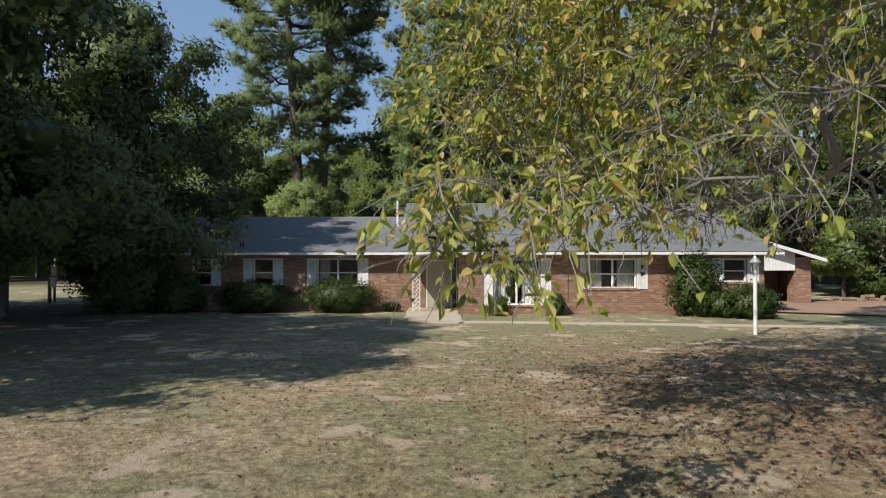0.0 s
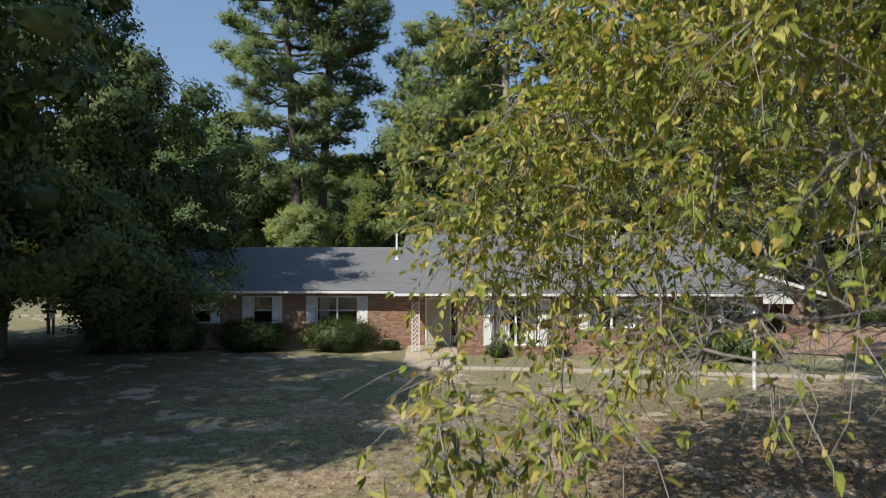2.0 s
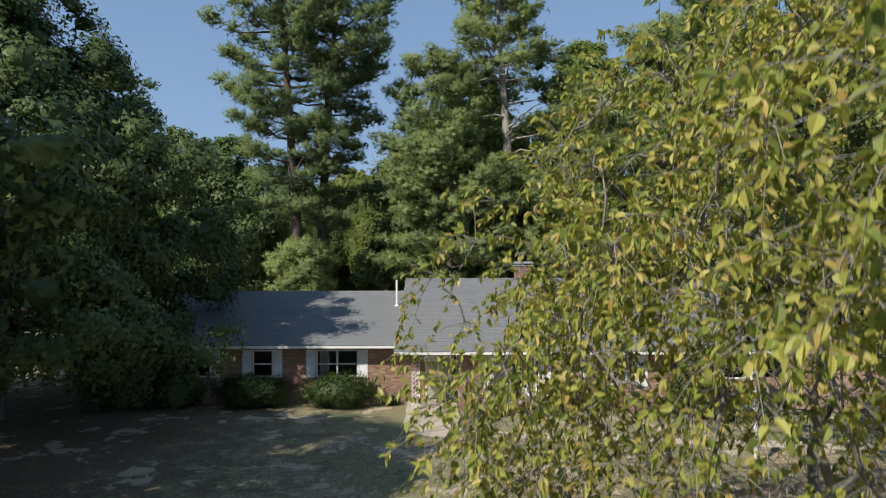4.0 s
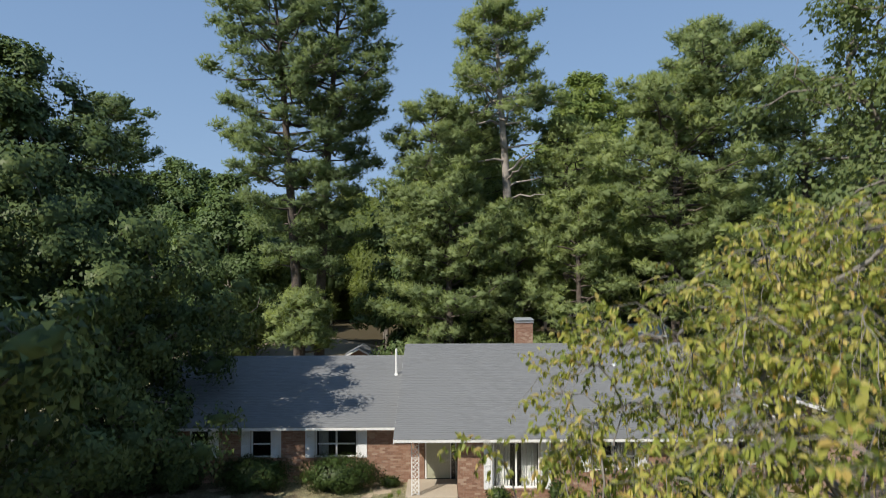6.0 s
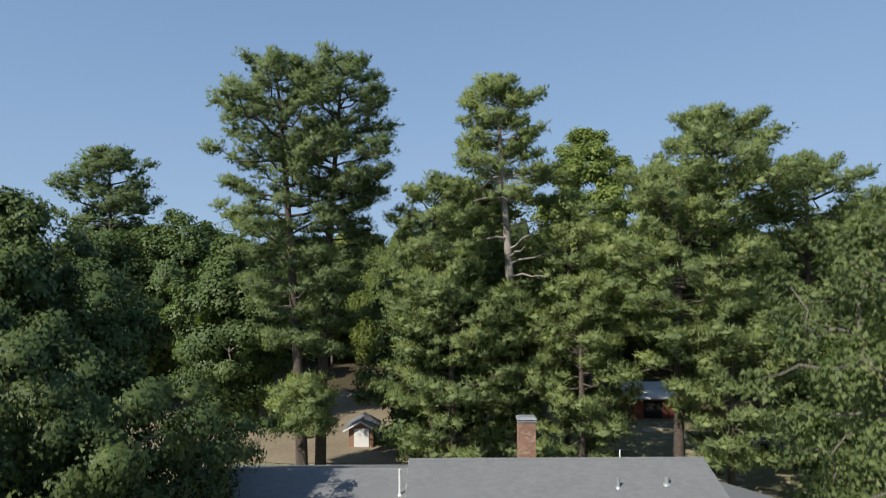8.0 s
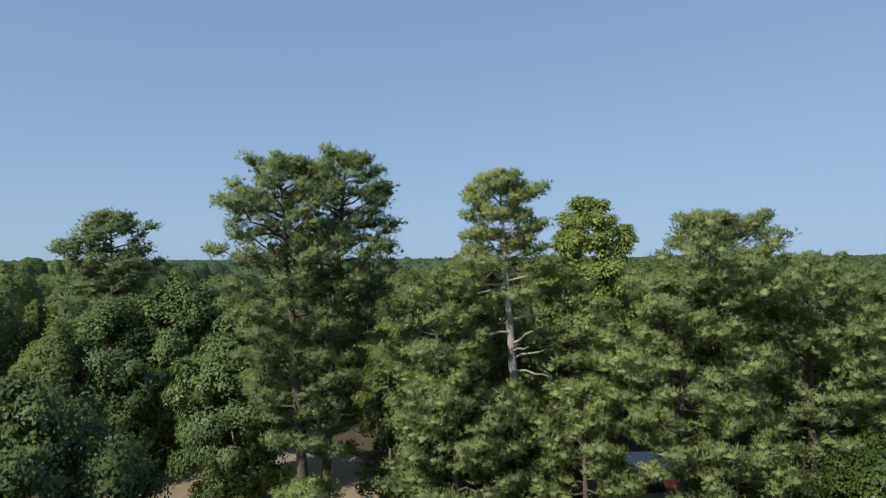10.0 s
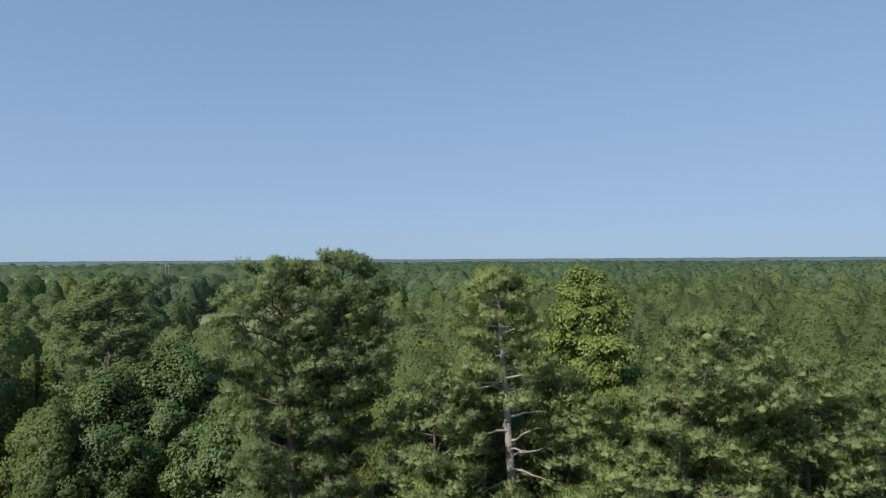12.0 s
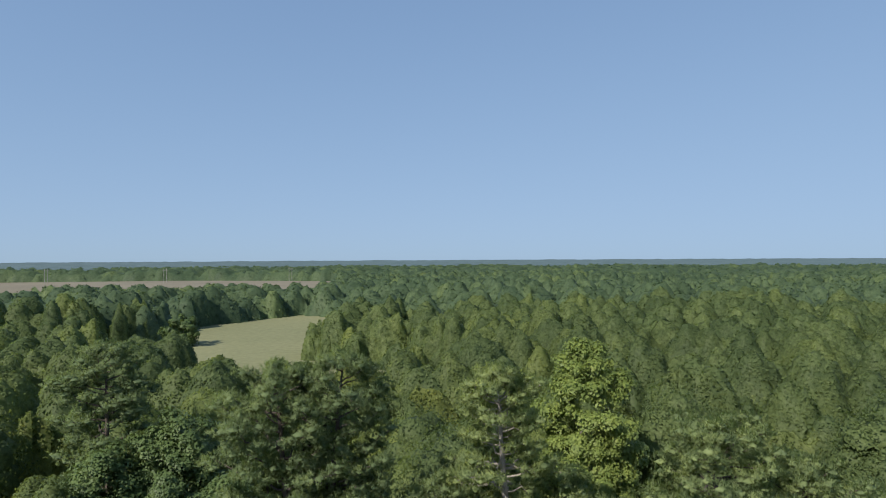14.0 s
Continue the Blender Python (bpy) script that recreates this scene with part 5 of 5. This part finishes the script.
for z0, az, L, rise in ((17.2, 20, 3.0, 0.3), (16.2, 190, 4.8, 0.05), (15.4, -25, 2.6, 0.8), (14.2, 5, 3.2, 0.5), (19.2, 160, 1.8, 0.5), (20.6, 35, 1.6, 0.7), (12.4, 200, 2.8, 0.1), (14.8, -70, 2.6, 0.5), (16.8, -110, 2.4, 0.35), (13.4, -40, 3.0, 0.25)):
    g = Geo()
    d = np.array([math.cos(radians(az)), math.sin(radians(az)) - 0.25, 0])
    u = np.linspace(0, 1, 6)
    p = np.array([-0.55, 0, z0]) + d * (L * u)[:, None] + np.array([0, 0, 1]) * (L * (rise * u - 0.25 * u ** 2))[:, None]
    p[1:] += RD.normal(size=(5, 3)) * 0.07
    tube(g, p, [0.10, 0.085, 0.07, 0.055, 0.04, 0.02], 6)
    part("dead_branch", g, M_DEADWOOD, snag, "bare silvered dead branch", True)
W = "woodland tree with fresh green foliage"
B = "trees behind the yard"
M_LEAF_POPLAR = leaf_material("poplar_leaf", [(0.17, 0.23, 0.07), (0.21, 0.275, 0.08), (0.26, 0.315, 0.09)], 0.35)
broadleaf("yellow_green_tree", "tall yellow-green poplar in the woods", 14.7, 62.0, [(6, 2.4), (10, 4.2), (16, 4.8), (21, 4.0), (25, 2.6), (27.6, 0.4)], np.random.default_rng(61), 260, 260, 1.3, 0.27, M_LEAF_POPLAR, M_BARK, 0.34, group=B, core=0.62)
broadleaf("woodland_tree", W, -27.5, 66.0, [(2, 3.5), (6, 5.2), (12, 5.0), (17, 3.4), (20.5, 0.4)], np.random.default_rng(62), 170, 240, 1.55, 0.32, M_LEAF_WOOD, M_BARK, 0.3, 0.36, B, core=0.38)
broadleaf("woodland_tree", W, -33.0, 61.5, [(1, 3.0), (5, 4.8), (11, 4.6), (15, 3.0), (17.5, 0.4)], np.random.default_rng(66), 160, 240, 1.55, 0.32, M_LEAF_WOOD, M_BARK, 0.3, 0.28, B, core=0.38)
broadleaf("woodland_tree", W, -19.0, 55.0, [(1, 3.0), (5, 4.4), (10, 4.2), (14, 2.6), (17, 0.4)], np.random.default_rng(63), 160, 240, 1.5, 0.30, M_LEAF_WOOD, M_BARK, 0.28, 0.38, B, core=0.38)
broadleaf("woodland_tree", "shaded dark green tree behind the ridge", -0.6, 47.5, [(1, 3.2), (5, 4.6), (10, 4.4), (13, 2.8), (15.5, 0.4)], np.random.default_rng(64), 160, 200, 1.2, 0.28, M_LEAF_WOOD, M_BARK, 0.28, 0.15, B, core=0.38)
broadleaf("shade_tree", "low dark green tree past the carport drive", 25.3, 35.5, [(0.4, 3.2), (3, 4.1), (6, 4.0), (9, 2.4), (11, 0.4)], np.random.default_rng(67), 200, 200, 1.0, 0.20, M_SHRUB, M_BARK, 0.26, core=0.5)
broadleaf("woodland_tree", W, 33.0, 33.0, [(1, 3.2), (4, 4.8), (8, 4.6), (11, 3.2), (13.5, 0.4)], np.random.default_rng(65), 160, 200, 1.2, 0.26, M_SHRUB, M_BARK, 0.28, group=B, core=0.38)
broadleaf("field_tree", "lone round-headed tree at the hay field's edge", -106.0, 256.0, [(0.5, 3.0), (3, 6.5), (7, 8.5), (10, 6.5), (13, 0.6)], np.random.default_rng(68), 60, 90, 2.0, 0.75, M_LEAF_WOOD, M_BARK, 0.35, 0.25, B, core=0.6)


# ---- the woods, to the horizon ----
def in_poly(x, y, poly):
    inside = np.zeros(len(x), dtype=bool)
    n = len(poly)
    for i in range(n):
        (xa, ya), (xb, yb) = poly[i], poly[(i + 1) % n]
        c = ((ya > y) != (yb > y)) & (x < (xb - xa) * (y - ya) / (yb - ya + 1e-12) + xa)
        inside ^= c
    return inside


OPEN_LAND = [
    [(-32, 46), (-3, 43), (-4, 56), (-8, 66), (-20, 74), (-33, 72)],
    [(-34, 112), (-8, 112), (-5, 150), (-9, 196), (-36, 205), (-50, 230), (-42, 262), (-46, 300), (-58, 372), (-88, 396), (-128, 330), (-125, 270), (-150, 240), (-112, 205), (-84, 172), (-56, 140)],
    [(-235, 325), (-215, 400), (-180, 485), (-84, 500), (-165, 990), (-420, 1050), (-740, 1000)],
]


def sites(d0, d1, spacing, rng):
    """Jittered sites in the belt between two distances, clear of the yard and the fields."""
    n = int(d1 / spacing) + 2
    gx, gy = np.meshgrid(np.arange(-n, n + 1), np.arange(0, n + 1))
    x = (gx.ravel() + rng.uniform(-0.45, 0.45, gx.size)) * spacing
    y = (gy.ravel() + rng.uniform(-0.45, 0.45, gx.size)) * spacing
    d = np.hypot(x, y)
    keep = (d > d0) & (d <= d1) & (np.abs(x) < 0.76 * y + 9) & ~((y < 50) & (np.abs(x) < 46)) & ~((y < 60) & (x > -34) & (x < 0)) & ~((y < 62) & (x > 13) & (x < 27))
    for poly in OPEN_LAND:
        keep &= ~in_poly(x, y, poly)
    return x[keep], y[keep]


NAMED = [(o.location.x, o.location.y) for o in scene.objects if o.parent is None and o.type == "EMPTY" and o.location.y > 38]


def leafy_form(rng, sprays, lobes, kind, coarse):
    """A tree one metre high, a broad dome, an oval or a cone, made of billows: their inner masses, and the leaf sprays over them with the way each faces."""
    wide, tall, mid = ((0.30, 0.40, 0.56), (0.24, 0.43, 0.53), (0.20, 0.46, 0.50))[kind]
    k = np.arange(lobes) + 0.5
    zz = 1 - 1.55 * k / lobes
    az = k * 2.39996 + rng.normal(size=lobes) * 0.4
    d = np.stack([np.sqrt(1 - zz ** 2) * np.cos(az), np.sqrt(1 - zz ** 2) * np.sin(az), zz], 1)
    taper = 1.0 if kind < 2 else (1.1 - 0.72 * np.clip(d[:, 2:3], -0.3, 1))
    C = d * np.concatenate([np.full((lobes, 2), wide) * taper, np.full((lobes, 1), tall)], 1) * rng.uniform(0.58, 0.84, (lobes, 1)) + np.array([0, 0, mid])
    R = wide * rng.uniform(0.34, 0.58, lobes) * (1.0 if lobes > 12 else 1.25) * (1.0 if kind < 2 else 0.9)
    C[:, 2] = np.minimum(C[:, 2], 1.0 - R * 0.8)
    U, F = (OCT, OCT_F) if coarse else (ICO, ICO_F)
    jit = rng.uniform(0.62, 1.06, (lobes, len(U), 1))
    core = (C[:, None] + U[None] * jit * (R * 0.9)[:, None, None]).reshape(-1, 3)
    core_n = unit(U[None] + d[:, None] * 0.45 + rng.normal(size=(lobes, len(U), 3)) * 0.3).reshape(-1, 3)
    faces = (np.arange(lobes)[:, None, None] * len(U) + F[None]).reshape(-1, 3)
    inner = np.array([0, 0, mid]) + U * np.array([wide * 0.62, wide * 0.62, tall * 0.8])
    faces = np.concatenate([faces, F + len(core)])
    core, core_n = np.concatenate([core, inner]), np.concatenate([core_n, U])
    n = int(sprays * 1.9)
    pick = rng.choice(lobes, n, p=R ** 2 / np.sum(R ** 2))
    e = unit(rng.normal(size=(n, 3)) + d[pick] * 0.55 + np.array([0, 0, 0.2]))
    P = C[pick] + e * (R[pick] * rng.uniform(0.78, 1.18, n))[:, None]
    gap = np.linalg.norm(P[:, None] - C[None], axis=2) / R[None]
    gap[np.arange(n), pick] = 9
    keep = np.where(gap.min(1) > 0.74)[0][:sprays]
    return core, faces, core_n, P[keep], unit(e[keep] * 0.9 + d[pick][keep] * 0.4 + np.array([[0, 0, 0.1]]))


def woods_belt(geo, trunks, d0, d1, spacing, sprays, lobes, leaf, rng, h0, h1, wood_trunks=False, hue0=0.44):
    x, y = sites(d0, d1, spacing, rng)
    forms = [leafy_form(rng, sprays, lobes + rng.integers(-1, 2), (0, 1, 0, 2, 0)[k % 5], lobes < 12) for k in range(20)]
    for xi, yi in zip(x, y):
        if d0 < 100 and any(math.hypot(xi - p, yi - q) < 5.5 for p, q in NAMED):
            continue
        v = noise.noise((xi * 0.018, yi * 0.018, 4.1))
        h = (h0 + (h1 - h0) * np.clip(0.5 + 0.9 * v + rng.normal() * 0.36, -0.35, 1.4))
        k = rng.integers(0, 20)
        w = (h + 2.0) * rng.uniform(0.72, 1.12)
        a = rng.uniform(0, 6.28)
        ca, sa = math.cos(a), math.sin(a)
        turn = np.array([[ca, sa, 0], [-sa, ca, 0], [0, 0, 1.0]])
        full = np.array([w, w, h])
        core, F, core_n, P, S = forms[k]
        hue = float(np.clip(hue0 + 0.3 * noise.noise((xi * 0.02, yi * 0.02, 9.0)) + rng.normal() * 0.2, 0.02, 0.85))
        foot = np.array([xi, yi, 0])
        geo.add(foot + (core @ turn) * full, F, tint=hue, nrm=core_n @ turn)
        leaf_points(geo, foot + (P @ turn) * full, leaf * rng.uniform(0.85, 1.15), rng, S @ turn, hue)
        if wood_trunks:
            tube(trunks, [(xi, yi, 0), (xi, yi, h * 0.4), (xi + 0.2, yi, h * 0.7)], [0.2, 0.15, 0.05], 5)


def hashed(i, j, k):
    """A steady random share for each cell of a plan."""
    v = np.sin(i * 127.1 + j * 311.7 + k * 74.7) * 43758.5453
    return v - np.floor(v)


def canopy_height(x, y, spacing, h0, h1, billow):
    """Treetops seen from above: a dome over each tree, and smaller billows over every dome. Also gives each place the number of its tree."""
    best, own = np.full(len(x), -99.0), np.zeros(len(x))
    ci, cj = np.floor(x / spacing), np.floor(y / spacing)
    for a in (-1, 0, 1):
        for b in (-1, 0, 1):
            i, j = ci + a, cj + b
            cx, cy = (i + 0.15 + 0.7 * hashed(i, j, 1)) * spacing, (j + 0.15 + 0.7 * hashed(i, j, 2)) * spacing
            h = h0 + (h1 - h0) * (0.75 * hashed(i, j, 3) ** 1.3 + 0.35 * (0.5 + 0.5 * np.sin(cx * 0.021 + 1.7 * np.sin(cy * 0.017))))
            r = spacing * (0.5 + 0.36 * hashed(i, j, 4))
            z = h - (5.0 + 6.0 * hashed(i, j, 6)) * (np.hypot(x - cx, y - cy) / r) ** 2.3
            own = np.where(z > best, hashed(i, j, 5), own)
            best = np.maximum(best, z)
    lump = np.full(len(x), -9.0)
    ci, cj = np.floor(x / billow), np.floor(y / billow)
    for a in (-1, 0, 1):
        for b in (-1, 0, 1):
            i, j = ci + a, cj + b
            cx, cy = (i + hashed(i, j, 7)) * billow, (j + hashed(i, j, 8)) * billow
            lump = np.maximum(lump, (0.5 + hashed(i, j, 9)) * (1 - (np.hypot(x - cx, y - cy) / (billow * 0.62)) ** 2))
    return np.maximum(best + np.maximum(lump, -0.8) * billow * 0.5, 2.2), own


def canopy_belt(geo, rng, d0, d1, grid, spacing, h0, h1, billow, leaves, leaf, hue0):
    """Woods whose single trees merge: the billowing top of the canopy, down to the ground round the fields, with leaf sprays all over it."""
    w = 0.765 * d1
    cols, rows = int(2 * w / grid), int((d1 - d0 * 0.75) / grid)
    gx, gy = np.meshgrid(np.linspace(-w, w, cols), np.linspace(d0 * 0.75, d1, rows))
    x = gx.ravel() + rng.uniform(-0.33, 0.33, gx.size) * grid
    y = gy.ravel() + rng.uniform(-0.33, 0.33, gx.size) * grid
    z, own = canopy_height(x, y, spacing, h0, h1, billow)
    d = np.hypot(x, y)
    # an uneven edge that steps down to the fields, and one sheet that ends on the ground
    wx, wy = x + 2.2 * np.sin(y * 0.41) + 1.5 * np.sin(x * 0.9), y + 2.2 * np.sin(x * 0.37) + 1.5 * np.sin(y * 0.83)
    for poly in OPEN_LAND:
        rim = sum(in_poly(wx + a, wy + b, poly).astype(float) for a, b in ((5, 0), (-5, 0), (0, 5), (0, -5)))
        z *= 1 - 0.17 * rim
        z[in_poly(wx, wy, poly)] = 0.0
    z[d < d0] = 0.0
    ok = ((d > d0 - grid * 2) & (d < d1 + grid * 2) & (np.abs(x) < 0.745 * y + 12))
    patch = 0.5 + 0.25 * np.sin(x * 0.013 + 2 * np.sin(y * 0.011)) + 0.25 * np.sin(y * 0.019 + 1.4 * np.sin(x * 0.017))
    hue = np.clip(hue0 + 0.62 * (own - 0.5) + 0.2 * (patch - 0.5) + 0.16 * np.clip(own - 0.92, 0, 1) / 0.08, 0.02, 0.9)
    i, j = np.meshgrid(np.arange(rows - 1), np.arange(cols - 1), indexing="ij")
    q = (i * cols + j).ravel()
    q = np.stack([q, q + 1, q + cols + 1, q + cols], 1)
    high = z[q]
    q = q[np.all(ok[q], 1) & (high.max(1) > 0.1)]
    v = np.stack([x, y, z], 1)
    a, b = v[q[:, 2]] - v[q[:, 0]], v[q[:, 3]] - v[q[:, 1]]
    nrm = np.cross(a, b)
    area = np.linalg.norm(nrm, axis=1)
    nrm = unit(nrm)
    used, small = np.unique(q, return_inverse=True)
    soft = np.zeros((len(v), 3))
    for k in range(4):
        np.add.at(soft, q[:, k], nrm)
    geo.add(v[used], small.reshape(-1, 4), tint=hue[used], nrm=unit(soft[used]))
    pick = rng.choice(len(q), leaves, p=area / area.sum())
    s, t = rng.random((leaves, 1)), rng.random((leaves, 1))
    c = v[q[pick]]
    P = (c[:, 0] * (1 - s) + c[:, 1] * s) * (1 - t) + (c[:, 3] * (1 - s) + c[:, 2] * s) * t
    P += nrm[pick] * (leaf * rng.uniform(0.0, 0.6, (leaves, 1)))
    leaf_points(geo, P, leaf, rng, unit(nrm[pick] + rng.normal(size=(leaves, 3)) * 0.26), np.clip(hue[q[pick, 0]] + rng.normal(size=leaves) * 0.05, 0, 0.95))


def woods():
    rng = np.random.default_rng(77)
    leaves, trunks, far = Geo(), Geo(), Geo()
    woods_belt(leaves, trunks, 44, 96, 9.0, 6400, 30, 0.28, rng, 11, 20, True)
    canopy_belt(leaves, rng, 94, 170, 0.9, 8.0, 9, 20, 3.0, 230000, 0.46, 0.31)
    canopy_belt(leaves, rng, 168, 300, 1.25, 8.2, 8, 21, 3.0, 230000, 0.66, 0.30)
    # far belts take the canopy colour that has the haze painted in
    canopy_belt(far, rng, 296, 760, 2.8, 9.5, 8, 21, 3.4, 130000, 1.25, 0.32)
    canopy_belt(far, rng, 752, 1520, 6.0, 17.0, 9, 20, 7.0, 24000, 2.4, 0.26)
    ob = new("woods", leaves.mesh("woods", M_CANOPY))
    tagged(ob, "mixed green woodland canopy behind the yard and fields", "woods", kind="stuff")
    ob = new("pine_woods", far.mesh("pine_woods", M_HAZEDWOODS))
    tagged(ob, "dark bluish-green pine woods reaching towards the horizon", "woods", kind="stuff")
    ob = new("woods_trunks", trunks.mesh("woods_trunks", M_BARK, True))
    tagged(ob, "bare trunks standing in the woodland", "woods", kind="stuff")


woods()


def far_canopy():
    """The farthest woods as one rolling canopy sheet."""
    rows, cols = 60, 180
    d = np.geomspace(1400, 4940, rows)
    a = np.linspace(radians(-46), radians(46), cols)
    D, A = np.meshgrid(d, a, indexing="ij")
    x, y = (D * np.sin(A)).ravel(), (D * np.cos(A)).ravel()
    z = np.array([15 + 5 * noise.noise((p * 0.02, q * 0.02, 0)) + 4 * noise.noise((p * 0.004, q * 0.004, 3)) for p, q in zip(x, y)])
    z += 6.0 * np.clip((np.hypot(x, y) - 2600) / 2300, 0, 1)
    z[:cols] = 0
    i, j = np.meshgrid(np.arange(rows - 1), np.arange(cols - 1), indexing="ij")
    i, j = i.ravel(), j.ravel()
    g = Geo()
    g.add(np.stack([x, y, z], 1), np.stack([i * cols + j, i * cols + j + 1, (i + 1) * cols + j + 1, (i + 1) * cols + j], 1))
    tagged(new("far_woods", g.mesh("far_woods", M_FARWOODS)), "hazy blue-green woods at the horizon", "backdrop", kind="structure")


# blue-grey distance haze is mixed into this base colour
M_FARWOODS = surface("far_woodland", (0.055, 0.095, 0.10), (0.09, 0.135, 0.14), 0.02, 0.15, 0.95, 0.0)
far_canopy()


def line_pole(x, y, h):
    """A far wooden H-frame power pole."""
    root = new("power_pole")
    root.location = (x, y, 0)
    tagged(root, "distant grey wooden power line frame beyond the fields", "power pole", "power line")
    for dx in (-2.2, 2.2):
        g = Geo()
        tube(g, [(dx, 0, -0.2), (dx, 0, h * 0.6), (dx, 0, h)], [0.34, 0.3, 0.25], 6)
        part("pole", g, M_POLEGREY, root)
    g = Geo()
    g.add(box_v(-4.6, 4.6, -0.2, 0.2, h * 0.86, h * 0.86 + 0.5), BOX)
    part("crossarm", g, M_POLEGREY, root)


M_POLEGREY = surface("grey_pole_wood", (0.22, 0.21, 0.20), (0.33, 0.32, 0.30), 1.0, 5.0, 0.9, 0.0)
for px, py in ((-604, 950), (-420, 948), (-240, 1000)):
    line_pole(px, py, 23)


# ---- grass and fallen leaves on the near lawn ----
def grass():
    rng = np.random.default_rng(3)
    n = 90000
    d = 5.5 + 13 * rng.random(n) ** 1.25
    a = rng.uniform(-0.66, 0.66, n)
    P = np.stack([d * np.sin(a), d * np.cos(a), np.zeros(n)], 1)
    v = np.array([noise.noise((p[0] * 0.7, p[1] * 0.7, 2.0)) for p in P])
    P = P[v + rng.normal(size=n) * 0.25 > -0.12]
    n = len(P)
    P[:, 2] = np.array([0.02 * noise.noise((p[0] * 0.12, p[1] * 0.12, 0.3)) - 0.012 for p in P])
    h = rng.uniform(0.018, 0.055, n)
    b = rng.uniform(0, 6.28, n)
    s = np.stack([np.cos(b), np.sin(b), np.zeros(n)], 1) * rng.uniform(0.003, 0.006, n)[:, None]
    tip = P + np.stack([rng.normal(size=n) * 0.03, rng.normal(size=n) * 0.03, h], 1)
    g = Geo()
    g.add(np.stack([P - s, P + s, tip], 1).reshape(-1, 3), np.arange(n)[:, None] * 3 + np.array([[0, 1, 2]]))
    tagged(new("grass", g.mesh("grass", M_GRASS)), "short dry straw and green grass blades", "grass", kind="stuff")


def fallen_leaves():
    rng = np.random.default_rng(4)
    n = 4600
    x = np.concatenate([rng.normal(5.5, 4.2, n), rng.uniform(-10, 14, 900)])
    y = np.concatenate([rng.normal(10.0, 3.6, n), rng.uniform(5, 21, 900)])
    keep = (y > 4) & (y < 21)
    x, y = x[keep], y[keep]
    P = np.stack([x, y, [0.02 * noise.noise((p * 0.12, q * 0.12, 0.3)) + 0.012 for p, q in zip(x, y)]], 1)
    g = Geo()
    leaf_fan(g, P, 0.06, 0.038, rng, 2.2, None, 0.0, full=True, fold=0.35)
    tagged(new("fallen_leaves", g.mesh("fallen_leaves", M_DEADLEAF)), "scattered brown fallen leaves on the lawn", "leaves", kind="stuff")


grass()
fallen_leaves()

# ---- bricks, laid last ----
brick_field(wing_wall, -13.0, -0.72, WY, WING_OPEN, None)
brick_field(main_wall, 0.6, 12.3, MY, MAIN_OPEN, (7.85, 10.28, 0.2, 2.2))
brick_field(porch_wall, -0.71, 0.59, WY, PORCH_OPEN, None)
